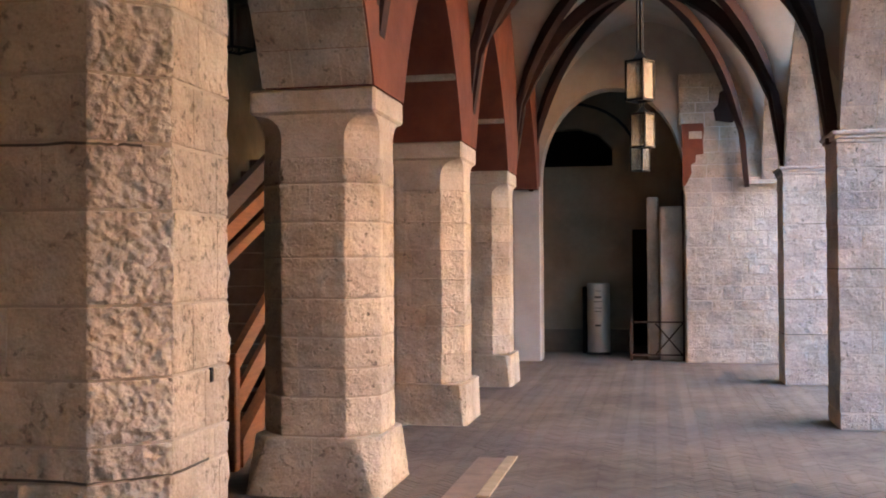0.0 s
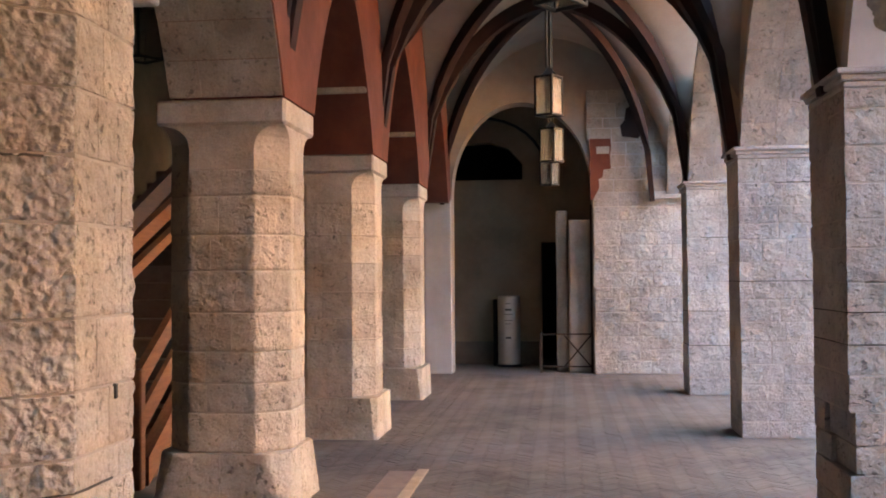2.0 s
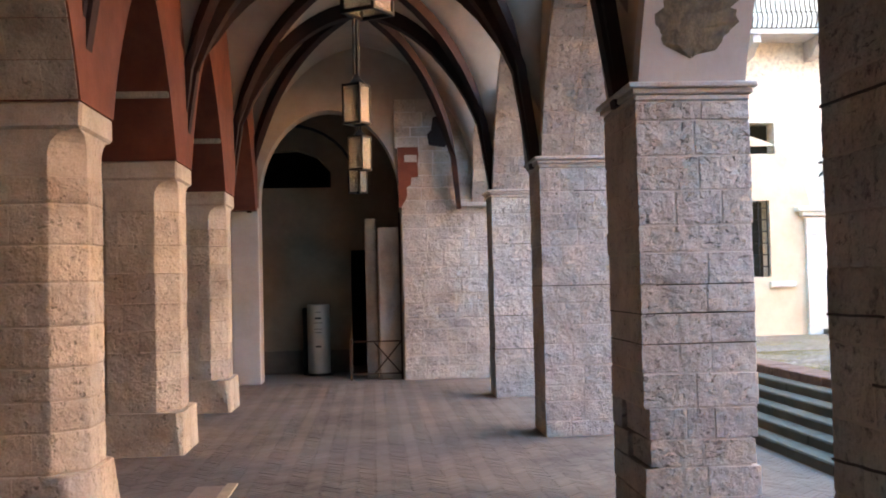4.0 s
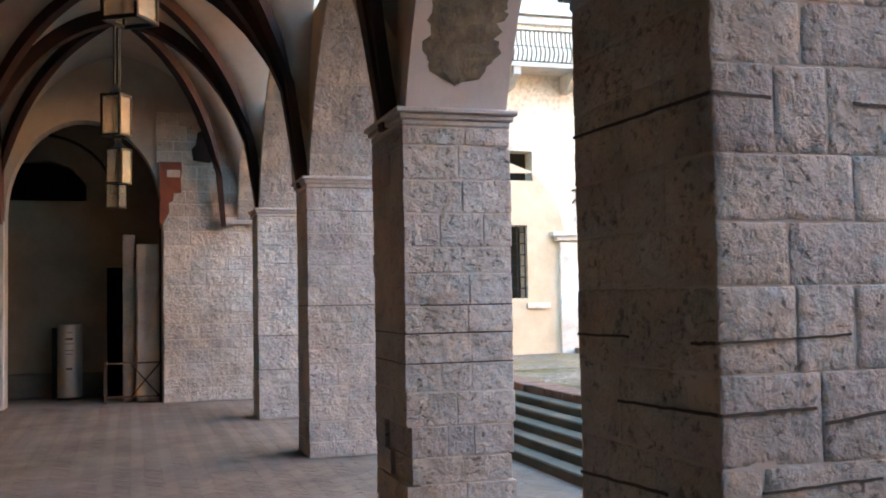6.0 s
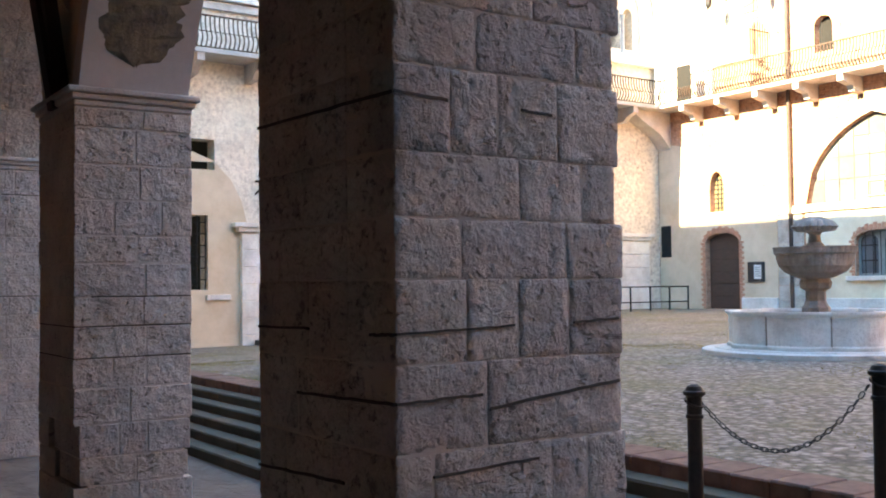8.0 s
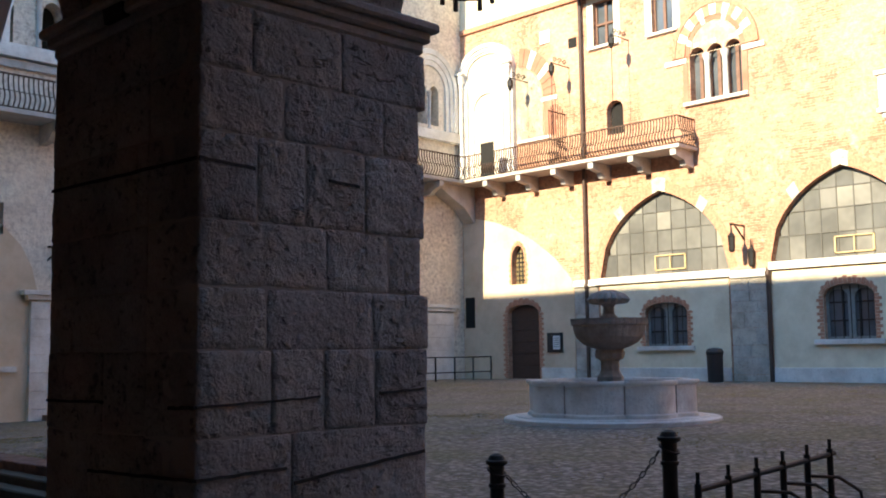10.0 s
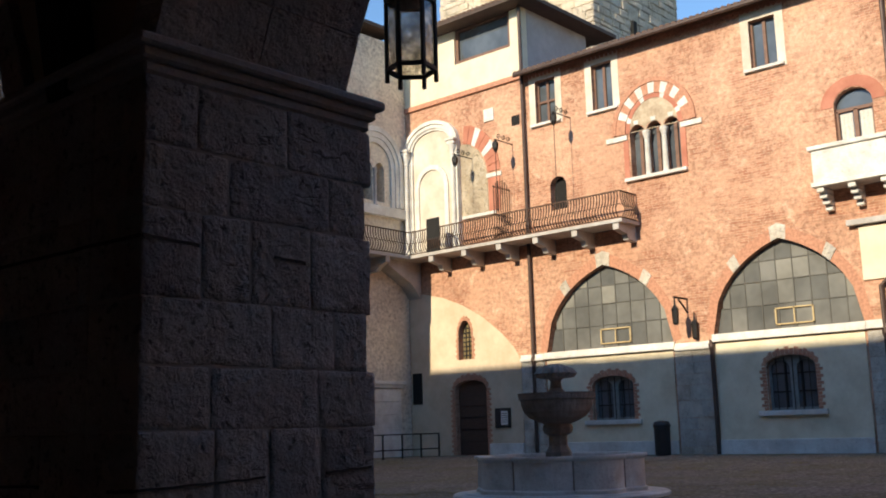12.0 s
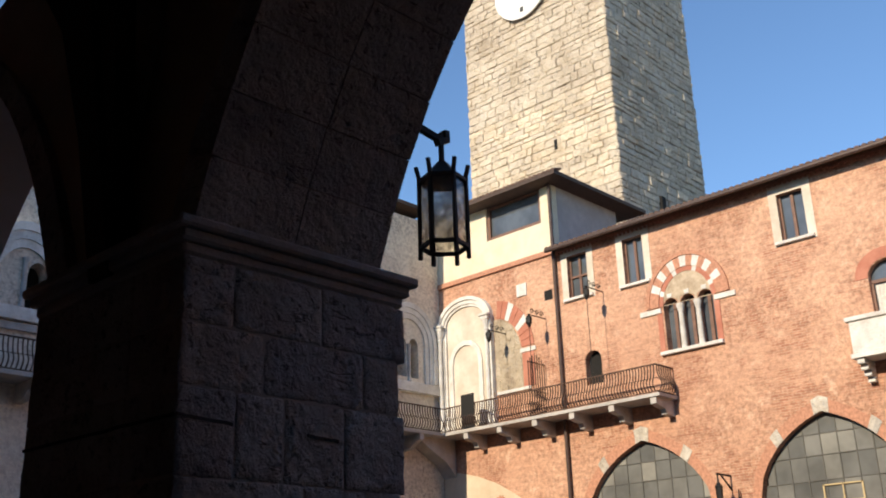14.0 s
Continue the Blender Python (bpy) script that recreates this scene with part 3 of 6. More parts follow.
def near_pier(parent, x0, x1, y0, y1):
    r = random.Random(21)
    z, g, ym = 0.0, 0.003, y0 + 0.3
    for top, xs, ys in NEAR_ROWS:
        cut = [x0, *xs, x1]
        for a, b in zip(cut, cut[1:]):
            e = r.uniform(-0.022, 0.022) if b == x1 else -g
            o = r.uniform(0.0005, 0.003)
            part("stone_block", worn_block("stone_block", a + (0 if a == x0 else g), b + e, y0 - o, ym, z + g, top - g, STONE_R), parent)
        cut = [ym, *[y for y in ys if y > ym + 0.05], y1]
        for a, b in zip(cut, cut[1:]):
            for c, d in ((x0, x0 + 0.5), (x0 + 0.51, x1)):
                o = r.uniform(0.0005, 0.003)
                part("stone_block", worn_block("stone_block", c - (o if c == x0 else 0), d + (o if d == x1 else 0), a + g, b - (g if b < y1 else 0), z + g, top - g, STONE_R, 0.004), parent)
        z = top
    for face, a, b, za, zb in NEAR_CRACKS:
        pts = [(a + (b - a) * i / 12, za + (zb - za) * i / 12 + r.uniform(-0.002, 0.002)) for i in range(13)]
        line = [(u, y0 - 0.0025, w) for u, w in pts] if face == "s" else [(x0 - 0.0025, u, w) for u, w in pts]
        part("open_joint", mesh_of("open_joint", *sweep(line, 0.012, r.uniform(0.008, 0.012), sides=4), CRACK), parent)


CRACK = plain("open_dark_joint", (0.07, 0.06, 0.052), 0.95)
for k, (y0, x0, x1, d) in enumerate(PIERS):
    p = thing("stone_pier", "square pier of weathered grey limestone blocks, edges chipped" if k != 2 else "square limestone pier with badly broken lower corner", "pier", "structure", "courtyard piers")
    part("core", box_mesh("core", MORTAR, (x0 + (0.0008 if k == 1 else 0.003), x1 - (0.03 if k == 1 else 0.003), y0 + (0.0008 if k == 1 else 0.003), y0 + d - (0.0008 if k == 1 else 0.003), 0.75 if k == 2 else -0.02, CAPZ - 0.1), (x0 + (0.08 if k == 2 else 0.004), x1 - (0.05 if k == 2 else 0.031 if k == 1 else 0.004), y0 + (0.0012 if k == 1 else 0.004), y0 + d - (0.0012 if k == 1 else 0.004), -0.02, 0.75), bevel=0.003), p, "recessed lime mortar")
    if k == 1:
        near_pier(p, x0, x1, y0, y0 + d)
    else:
        pier_blocks(p, x0, x1, y0, y0 + d, 0, CAPZ - 0.12, STONE_R, 11 + k, rough=0.006 if k != 2 else 0.012, broken=k == 2)
    part("impost", mesh_of("impost", *moulding(x0, x1, y0, y0 + d, CAPZ), TRIM), p, "moulded stone impost")


def arch_drop(z):
    """How far the arch leans in from its springing at height z above it."""
    c0 = radians(19)
    s = min(1.0, z / 3.1 + math.sin(c0))
    return 3.1 * (math.cos(c0) - math.sqrt(1 - s * s))


def arch_outline(ya, yb, z0, n=12):
    half = (yb - ya) / 2
    lo, hi = 0.0, 2.08
    for _ in range(40):
        m = (lo + hi) / 2
        if m / 3.1 + math.sin(radians(19)) < 1 and arch_drop(m) < half:
            lo = m
        else:
            hi = m
    rise = lo
    left = [(ya + arch_drop(rise * i / n), z0 + rise * i / n) for i in range(n)]
    return left + [((ya + yb) / 2, z0 + rise)] + [(ya + yb - y, z) for y, z in reversed(left)]


edges_y = [(-22.0, -21.0)] + [(PIERS[i][0] + PIERS[i][3], PIERS[i + 1][0]) for i in range(4)] + [(PIERS[4][0] + PIERS[4][3], END_Y)]
outer = [(-22.0, CAPZ + 0.002)]
for ya, yb in edges_y[1:]:
    outer += arch_outline(ya, yb, CAPZ + 0.002)
outer += [(END_Y, CAPZ + 0.002), (END_Y, 14.1), (-22, 14.1)]
# added out of view in place of arches, to darken the near pier
thing("arcade_light_block", "unseen wall added behind the camera to block light into the arcade", "wall", "structure", me=box_mesh("arcade_light_block", WEST_WALL, (1.8, 2.62, -22, PIERS[0][0] - 0.01, -0.1, CAPZ)))
thing("wall_arcade", "tall rendered wall over the arcade's pointed arches", "wall", "structure", me=wall_mesh("wall_arcade", WEST_WALL, outer, [], 1.8, 2.44, "x"))
# stone voussoirs lining each arch, full depth of the wall
for k, (ya, yb) in enumerate(edges_y[1:]):
    pts = arch_outline(ya, yb, CAPZ + 0.004, 8)
    x0, x1 = PIERS[min(k + 1, 4)][1] + 0.02, PIERS[min(k + 1, 4)][2] - (0.12 if k == 0 else 0.02)
    ring = thing("arch_ring", "pointed arch lined with pale limestone voussoirs" if k != 1 else "pointed arch with pale plastered soffit", "arch", "structure", "courtyard arches")
    for i in range(len(pts) - 1):
        (a, za), (b, zb) = pts[i], pts[i + 1]
        dy, dz = b - a, zb - za
        L = math.hypot(dy, dz)
        ny_, nz_ = -dz / L * -1, dy / L * -1
        if k == 1 and i >= len(pts) // 2:
            mat = PALE_PLASTER
        else:
            mat = STONE_R
        for m in range(2):
            xa, xb = x0 + (x1 - x0) * m / 2 + (0.003 if mat is STONE_R else -0.001), x0 + (x1 - x0) * (m + 1) / 2 - (0.003 if mat is STONE_R else -0.001)
            f = 0.012 if mat is STONE_R else -0.002
            q = [(a + dy * f, za + dz * f), (b - dy * f, zb - dz * f), (b - dy * f - ny_ * 0.16, zb - dz * f - nz_ * -0.0 + 0.05), (a + dy * f - ny_ * 0.16, za + dz * f + 0.05)]
            o = 0.012 + (rng.uniform(0, 0.006) if mat is STONE_R else 0.004)
            q = [(u + ny_ * o, w + nz_ * o) for u, w in q]
            part("voussoir", mesh_of("voussoir", *prism(q, xa, xb, "x"), mat), ring)
# bare patch in the plaster above one impost, following the curve of the arch
vs, fs, pr = [], [], random.Random(9)
for i in range(25):
    k = i / 24
    z = 3.02 + 1.0 * k
    half = 0.27 * math.sqrt(max(0.0, 1 - abs(2 * k - 1) ** 3.5)) + 0.01
    a, b = 2.09 - half * (1 + pr.uniform(-0.14, 0.1)) + 0.08 * k, 2.09 + half * (1 + pr.uniform(-0.1, 0.1)) + 0.05 * k
    y = 6.55 - arch_drop(z - CAPZ)
    vs += [(a + (b - a) * j / 4, y - 0.03 + (0.012 if j in (0, 4) else 0.0), z + pr.uniform(-0.012, 0.012)) for j in range(5)] + [(a, y + 0.04, z), (b, y + 0.04, z)]
for i in range(24):
    n = 7 * i
    fs += [[n + j, n + j + 1, n + j + 8, n + j + 7] for j in range(4)] + [[n + 5, n, n + 7, n + 12], [n + 4, n + 6, n + 13, n + 11], [n + 6, n + 5, n + 12, n + 13]]
fs += [[0, 1, 2, 3, 4, 6, 5], [168, 169, 170, 171, 172, 174, 173]]
thing("bare_patch", "ragged patch of dark bare wall with faded fresco in the pale plaster", "wall patch", "structure", me=mesh_of("bare_patch", vs, fs, FRESCO))

# ---- vault ----
XL, XR = -2.0, 1.75
LINES = [-4.25, -0.46, 3.28, 6.99, 10.76, 14.42, 17.1]


def profile(s):
    s = max(0.0, min(1.0, s))
    return math.sin(math.acos(1 - s * (1 - math.cos(radians(85))))) / math.sin(radians(85))


def vault_z(x, y):
    sx = 1 - abs(x - (XL + XR) / 2) / ((XR - XL) / 2)
    for a, b in zip(LINES, LINES[1:]):
        if y <= b or b == LINES[-1]:
            sy = 1 - abs(y - (a + b) / 2) / ((b - a) / 2) if b != LINES[-1] else (b - y) / (b - a)
            break
    return SPRING + (APEX - SPRING) * max(profile(sx), profile(sy))


cv, cf, nx, ny = [], [], 28, 170
for i in range(nx + 1):
    for j in range(ny + 1):
        x, y = XL - 0.05 + (XR - XL + 0.1) * i / nx, LINES[0] + (LINES[-1] + 0.04 - LINES[0]) * j / ny
        cv.append((x, y, vault_z(x, y)))
for i in range(nx):
    for j in range(ny):
        a = i * (ny + 1) + j
        cf.append([a, a + ny + 1, a + ny + 2, a + 1])
thing("ceiling", "cream plastered groin vault of the arcade", "ceiling", "structure", me=mesh_of("ceiling", cv, cf, VAULT, True))
thing("ceiling_slab", "floor slab over the vault", "ceiling", "structure", me=box_mesh("ceiling_slab", WEST_WALL, (-7.5, 1.79, -22, 22, 5.72, 6.0)))
RW = 0.17


def rib(points, label, w=RW, h=0.2):
    part("rib", mesh_of("rib", *sweep(points, w, h, foot=0.62), RIB), ribs, label)


ribs = thing("vault_ribs", "dark red-brown painted ribs crossing the vault", "vault ribs", "structure")
for y in LINES[1:-1]:
    rib([(XL + (XR - XL) * i / 24, y, SPRING + (APEX - SPRING) * profile(1 - abs(i / 12 - 1)) - 0.09) for i in range(25)], "", 0.2, 0.22)
for x in (XL, 1.45):
    rib([(x + ((XL + XR) / 2 - x) * i / 20, 16.98 + (14.5 - 16.98) * i / 20, SPRING + (APEX - SPRING) * profile(i / 20) - 0.06) for i in range(21)], "", 0.12, 0.15)
for a, b in zip(LINES[:-1], LINES[1:-1]):
    for s in (0, 1):
        pts = []
        for i in range(25):
            x = XL + (XR - XL) * i / 24
            f = i / 24 if s == 0 else 1 - i / 24
            pts.append((x, a + (b - a) * f, vault_z(x, a + (b - a) * f) - 0.06))
        rib(pts, "", 0.12, 0.15)

# ---- left piers ----
def octagon(cx, cy, hx, hy, c):
    return [(cx - hx + c, cy - hy), (cx + hx - c, cy - hy), (cx + hx, cy - hy + c), (cx + hx, cy + hy - c), (cx + hx - c, cy + hy), (cx - hx + c, cy + hy), (cx - hx, cy + hy - c), (cx - hx, cy - hy + c)]


def tapered(poly0, z0, poly1, z1):
    n = len(poly0)
    return [(x, y, z0) for x, y in poly0] + [(x, y, z1) for x, y in poly1], [list(range(n)), list(range(2 * n - 1, n - 1, -1))] + [[i, (i + 1) % n, n + (i + 1) % n, n + i] for i in range(n)]


COURSES = (0.28, 0.55, 0.82, 0.95, 1.19, 1.46, 1.81, 2.06, 2.31, 2.58, 2.8)
for k, cy in enumerate(LEFT):
    cx, hx, hy, c = (-2.3, 0.52, 0.47, 0.22) if k == 0 else (-2.33, 0.43, 0.385, 0.2)
    near = k == 0
    p = thing("chamfered_pier", "massive chamfered pier of hammered warm limestone blocks" if near else "chamfered pier of warm limestone blocks on a broken plinth", "pier", "structure", "inner piers")
    r = random.Random(40 + k)
    z, top = (0.0, 2.8) if near else (0.0, 2.36)
    first = True
    while z < top - 0.02:
        hh = next(c for c in COURSES if c > z + 0.01) - z if near else r.uniform(0.2, 0.3)
        if first and not near:
            hh = 0.42
        hh = min(hh, top - z)
        if top - z - hh < 0.12:
            hh = top - z
        o = r.uniform(0.002, 0.006)
        if first and not near:
            q0 = octagon(cx, cy, hx + 0.055, hy + 0.07, 0.03)
            q1 = octagon(cx, cy, hx + 0.03, hy + 0.055, 0.14) if k == 1 else octagon(cx, cy, hx + 0.045, hy + 0.06, 0.06)
        else:
            q0 = q1 = octagon(cx, cy, hx + o, hy + o, c)
        vs, fs = tapered(q0, z + 0.004, q1, z + hh - 0.004)
        # split the course in two or three stones along y, then along x
        bm = bmesh.new()
        bv = [bm.verts.new(v) for v in vs]
        for f in fs:
            bm.faces.new([bv[i] for i in f])
        if k < 2:
            bmesh.ops.bevel(bm, geom=bm.edges[:], offset=0.006, segments=1, affect="EDGES")
            weather(bm, 0.016 if near else 0.006, 0.055 if near else 0.05, 0.035 if near else 0.05, near)
        gap = 0.0022 if k < 2 else 0.004
        cuts = [("y", cy + r.uniform(-0.12, 0.2)), ("x", cx + r.choice((-0.1, 0.0, 0.1)) + r.uniform(-0.03, 0.03))]
        pieces = [bm]
        for ax, at in cuts:
            nxt = []
            for b0 in pieces:
                for s in (1, -1):
                    b1 = b0.copy()
                    no = (s, 0, 0) if ax == "x" else (0, s, 0)
                    co = (at - s * gap, 0, 0) if ax == "x" else (0, at - s * gap, 0)
                    g = bmesh.ops.bisect_plane(b1, geom=b1.verts[:] + b1.edges[:] + b1.faces[:], plane_co=co, plane_no=no, clear_outer=True)
                    eds = [e for e in g["geom_cut"] if isinstance(e, bmesh.types.BMEdge)]
                    if eds:
                        bmesh.ops.edgeloop_fill(b1, edges=eds)
                    nxt.append(b1)
            pieces = nxt
        for b1 in pieces:
            if len(b1.faces) < 4:
                continue
            if k > 1:
                bmesh.ops.bevel(b1, geom=b1.edges[:], offset=0.006, segments=1, affect="EDGES")
                for v in b1.verts:
                    v.co += Vector([r.uniform(-0.003, 0.003) for _ in range(3)])
            bmesh.ops.recalc_face_normals(b1, faces=b1.faces[:])
            me = bpy.data.meshes.new("stone_block")
            b1.to_mesh(me)
            if k < 2:
                me.shade_smooth()
                me.set_sharp_from_angle(angle=radians(50))
            me.materials.append(STONE_L)
            if near:
                me.materials.append(STONE_ROUGH)
                for f in me.polygons:
                    f.material_index = 1 if abs(f.center.x - cx) > hx - c and abs(f.center.y - cy) > hy - c + 0.004 else 0
            part("stone_block", me, p)
        z += hh
        first = False
    part("core", mesh_of("core", *tapered(octagon(cx, cy, hx - (0.0 if k < 2 else 0.006), hy - (0.0 if k < 2 else 0.006), c), -0.01, octagon(cx, cy, hx - (0.0 if k < 2 else 0.006), hy - (0.0 if k < 2 else 0.006), c), top), MORTAR_L), p)
    if not near:
        part("capital", mesh_of("capital", *join(*[tapered(octagon(cx, cy, hx + 0.008 * a ** 2, hy + 0.008 * a ** 2, 0.03 + (c - 0.03) * math.sqrt(1 - a ** 2.2)), 2.36 + 0.3 * (0.45 + 0.55 * a if a else 0), octagon(cx, cy, hx + 0.008 * b ** 2, hy + 0.008 * b ** 2, 0.03 + (c - 0.03) * math.sqrt(1 - b ** 2.2)), 2.36 + 0.3 * (0.45 + 0.55 * b)) for a, b in ((0.0, 0.001), (0.001, 0.3), (0.3, 0.55), (0.55, 0.75), (0.75, 0.9), (0.9, 1.0))]), TRIM_L), p, "capital block with hollowed chamfer stops")
    part("abacus", box_mesh("abacus", TRIM_L, (cx - hx - 0.03, cx + hx + 0.03, cy - hy - 0.03, cy + hy + 0.01, 2.661 if not near else 2.801, 2.841), bevel=0.02), p, "pale stone abacus slab")

for z, run in ((2.05, ((-2.82, 3.359), (-2.0, 3.359), (-1.845, 3.514))), (0.825, ((-2.82, 3.359), (-2.0, 3.359), (-1.779, 3.58), (-1.779, 3.92)))):
    pts = []
    for (xa, ya), (xb, yb) in zip(run, run[1:]):
        pts += [(xa + (xb - xa) * i / 10, ya + (yb - ya) * i / 10, z + rng.uniform(-0.004, 0.004)) for i in range(10)]
    thing("open_joint", "long open dark joint across the hammered pier", "crack", "structure", me=mesh_of("open_joint", *sweep(pts, 0.014, 0.01), CRACK))
ledges = [(-9.0, LEFT[0] - 4.3)] + [(LEFT[0] - 3.4, LEFT[0] - 0.47)] + [(LEFT[i] + 0.42, LEFT[i + 1] - 0.42) for i in range(3)] + [(LEFT[3] + 0.42, 16.7)]
outer = [(-9, 2.842)]
for ya, yb in ledges:
    outer += arch_outline(ya, yb, 2.842)
outer += [(END_Y, 2.842), (END_Y, 5.71), (-9, 5.71)]
thing("wall_inner", "inner arcade wall painted oxide red above its piers", "wall", "structure", me=wall_mesh("wall_inner", RED, outer, [], -2.66, -1.87, "x"))
thing("pier_rear", "plain inner pier out of sight", "pier", "structure", me=box_mesh("pier_rear", STONE_L, (-2.7, -1.85, LEFT[0] - 4.3, LEFT[0] - 3.4, 0, 2.84)))
for y, z, h in ((10.03, 3.4, 0.2), (13.32, 3.42, 0.16)):
    a = y - arch_drop(z - 2.842) - 0.027
    thing("bare_stones", "strip of bare pale stone left in the red paint", "wall patch", "structure", me=box_mesh("bare_stones", STONE_L, (-2.64, -1.88, a, a + 0.3, z, z + h), bevel=0.01))
ring = thing("soffit_stones", "bare limestone blocks lining the red arch above the pier", "arch", "structure")
zz = 2.845
for i in range(5):
    h = 0.24
    a, b = 6.78 - arch_drop(zz - 2.842), 6.78 - arch_drop(zz + h - 2.842)
    for xa, xb in ((-2.68, -2.3), (-2.295, -1.885)) if i % 2 else ((-2.68, -2.45), (-2.445, -2.1), (-2.095, -1.885)):
        part("stone_block", mesh_of("stone_block", *prism([(a - 0.014, zz + 0.003), (a + 0.3, zz + 0.003), (a + 0.3, zz + h - 0.003), (b - 0.014, zz + h - 0.003)], xa, xb, "x"), STONE_L), ring)
    zz += h

# ---- end wall and the chamber behind it ----
AX0, AX1 = -1.86, 0.48
hole = [(AX0, 0.0)] + [((AX0 + AX1) / 2 - 1.17 * math.cos(math.pi * i / 20), 3.0 + 1.52 * math.sin(math.pi * i / 20)) for i in range(21)] + [(AX1, 0.0)]
outer = [(-7.5, 0.0)] + hole + [(1.9, 0.0), (2.62, 0.0), (2.62, 5.71), (-7.5, 5.71)]
thing("wall_end", "plastered end wall of the arcade pierced by a round arch", "wall", "structure", me=wall_mesh("wall_end", VAULT, outer, [], END_Y + 0.03, END_Y + 0.45, "y"))
thing("pilaster", "pale plastered pilaster beside the arch", "pilaster", "structure", me=box_mesh("pilaster", PALE_PLASTER, (-2.3, -1.86, END_Y - 0.12, END_Y + 0.028, 0, 2.9)))
bw = thing("stone_facing", "limestone block facing of the end wall with a jagged edge of red plaster", "wall", "structure")
part("mortar_bed", box_mesh("mortar_bed", MORTAR, (AX1 + 0.02, 2.62, END_Y - 0.018, END_Y + 0.028, 0, 3.86), (0.4, 2.62, END_Y - 0.018, END_Y + 0.028, 3.861, 4.6), bevel=0.001), bw, "lime mortar between the blocks")
r = random.Random(5)
z = 0.0
while z < 4.6:
    h = r.uniform(0.17, 0.25)
    x = AX1 + 0.02 if z < 2.85 else AX1 - 0.02 if z < 3.86 else 0.4
    edge = 2.62 if z < 5 else 2.3
    while x < edge - 0.05:
        w = min(r.uniform(0.24, 0.5), edge - x)
        if edge - x - w < 0.14:
            w = edge - x
        # browner stone above 2.8 m stands for the dimmer light up there
        part("stone_block", mesh_of("stone_block", *block(x + 0.003, x + w - 0.003, END_Y - 0.02 - r.uniform(0.0, 0.006), END_Y + 0.027, z + 0.003, z + h - 0.003, bevel=0.008, jitter=0.003), STONE_R if z < 2.8 else STONE_L), bw)
        x += w
    z += h
thing("red_patch", "remnant of oxide red plaster beside the arch", "wall patch", "structure", me=mesh_of("red_patch", *prism([(0.45, 2.86), (0.5, 2.87), (0.56, 2.98), (0.6, 3.06), (0.59, 3.2), (0.66, 3.24), (0.67, 3.36), (0.79, 3.37), (0.78, 3.58), (0.8, 3.75), (0.79, 3.87), (0.45, 3.87)], END_Y - 0.045, END_Y - 0.032, "y"), RED))
thing("bare_stones", "single pale brick showing through the red plaster", "wall patch", "structure", me=box_mesh("bare_stones", TRIM_L, (0.56, 0.77, END_Y - 0.049, END_Y - 0.032, 3.62, 3.74), bevel=0.004))
# ragged patch in the dark rib colour, high on the right
thing("dark_patch", "ragged dark red-brown patch on the end wall", "wall patch", "structure", me=mesh_of("dark_patch", *prism([(0.98, 3.9), (1.25, 3.86), (1.33, 4.05), (1.28, 4.3), (1.16, 4.42), (1.05, 4.36), (1.02, 4.16), (0.95, 4.08)], END_Y - 0.04, END_Y - 0.03, "y"), RIB))
thing("string_course", "short moulded ledge on the end wall", "ledge", "structure", me=box_mesh("string_course", TRIM, (1.36, 2.6, END_Y - 0.12, END_Y - 0.03, 2.86, 2.93)))
CY = 18.95
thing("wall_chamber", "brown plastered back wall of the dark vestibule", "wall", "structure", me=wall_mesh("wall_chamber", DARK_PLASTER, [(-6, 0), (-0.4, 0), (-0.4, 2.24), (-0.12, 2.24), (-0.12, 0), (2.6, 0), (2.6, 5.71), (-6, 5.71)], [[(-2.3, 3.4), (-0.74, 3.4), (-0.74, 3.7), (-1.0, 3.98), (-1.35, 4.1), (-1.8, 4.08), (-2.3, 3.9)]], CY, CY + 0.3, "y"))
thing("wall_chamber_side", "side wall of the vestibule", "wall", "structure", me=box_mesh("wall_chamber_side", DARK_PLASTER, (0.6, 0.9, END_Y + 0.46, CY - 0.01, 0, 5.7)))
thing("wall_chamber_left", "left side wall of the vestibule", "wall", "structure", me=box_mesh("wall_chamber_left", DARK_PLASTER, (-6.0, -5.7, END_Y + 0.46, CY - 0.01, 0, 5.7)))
# black sheet gives the doorway and lunette their darkness
thing("wall_behind", "near-black sheet standing for the dark behind the doorway and lunette", "wall", "structure", me=box_mesh("wall_behind", VOID, (-6, 3, 20.4, 20.6, 0, 5.7)))
thing("plinth_band", "darker worn band at the foot of the wall", "baseboard", "structure", me=box_mesh("plinth_band", plaster("scuffed_dado", (0.13, 0.105, 0.085), (0.2, 0.165, 0.13), amount=0.7), (-3.5, -0.45, CY - 0.03, CY - 0.004, 0, 0.42)))
arch = thing("lunette_arch", "curved iron rail hanging under the vestibule vault", "rail", me=mesh_of("lunette_arch", *sweep([(-1.5 + 1.2 * math.cos(a), CY - 0.35, 3.5 + 1.0 * math.sin(a)) for a in [math.pi * i / 16 for i in range(2, 17)]], 0.05), IRON))
for x0, x1, y0, y1, z1 in ((-0.12, 0.06, 17.56, 17.8, 2.72), (0.09, 0.455, 17.36, 17.56, 2.55)):
    thing("jamb_stone", "upright pale stone jamb with chipped foot", "jamb", "structure", me=worn_block("jamb_stone", x0, x1, y0, y1, 0, z1, TRIM_L, 0.012, 0.2, 0.015))
gate = thing("iron_gate", "low rusty iron gate with crossed braces", "gate")
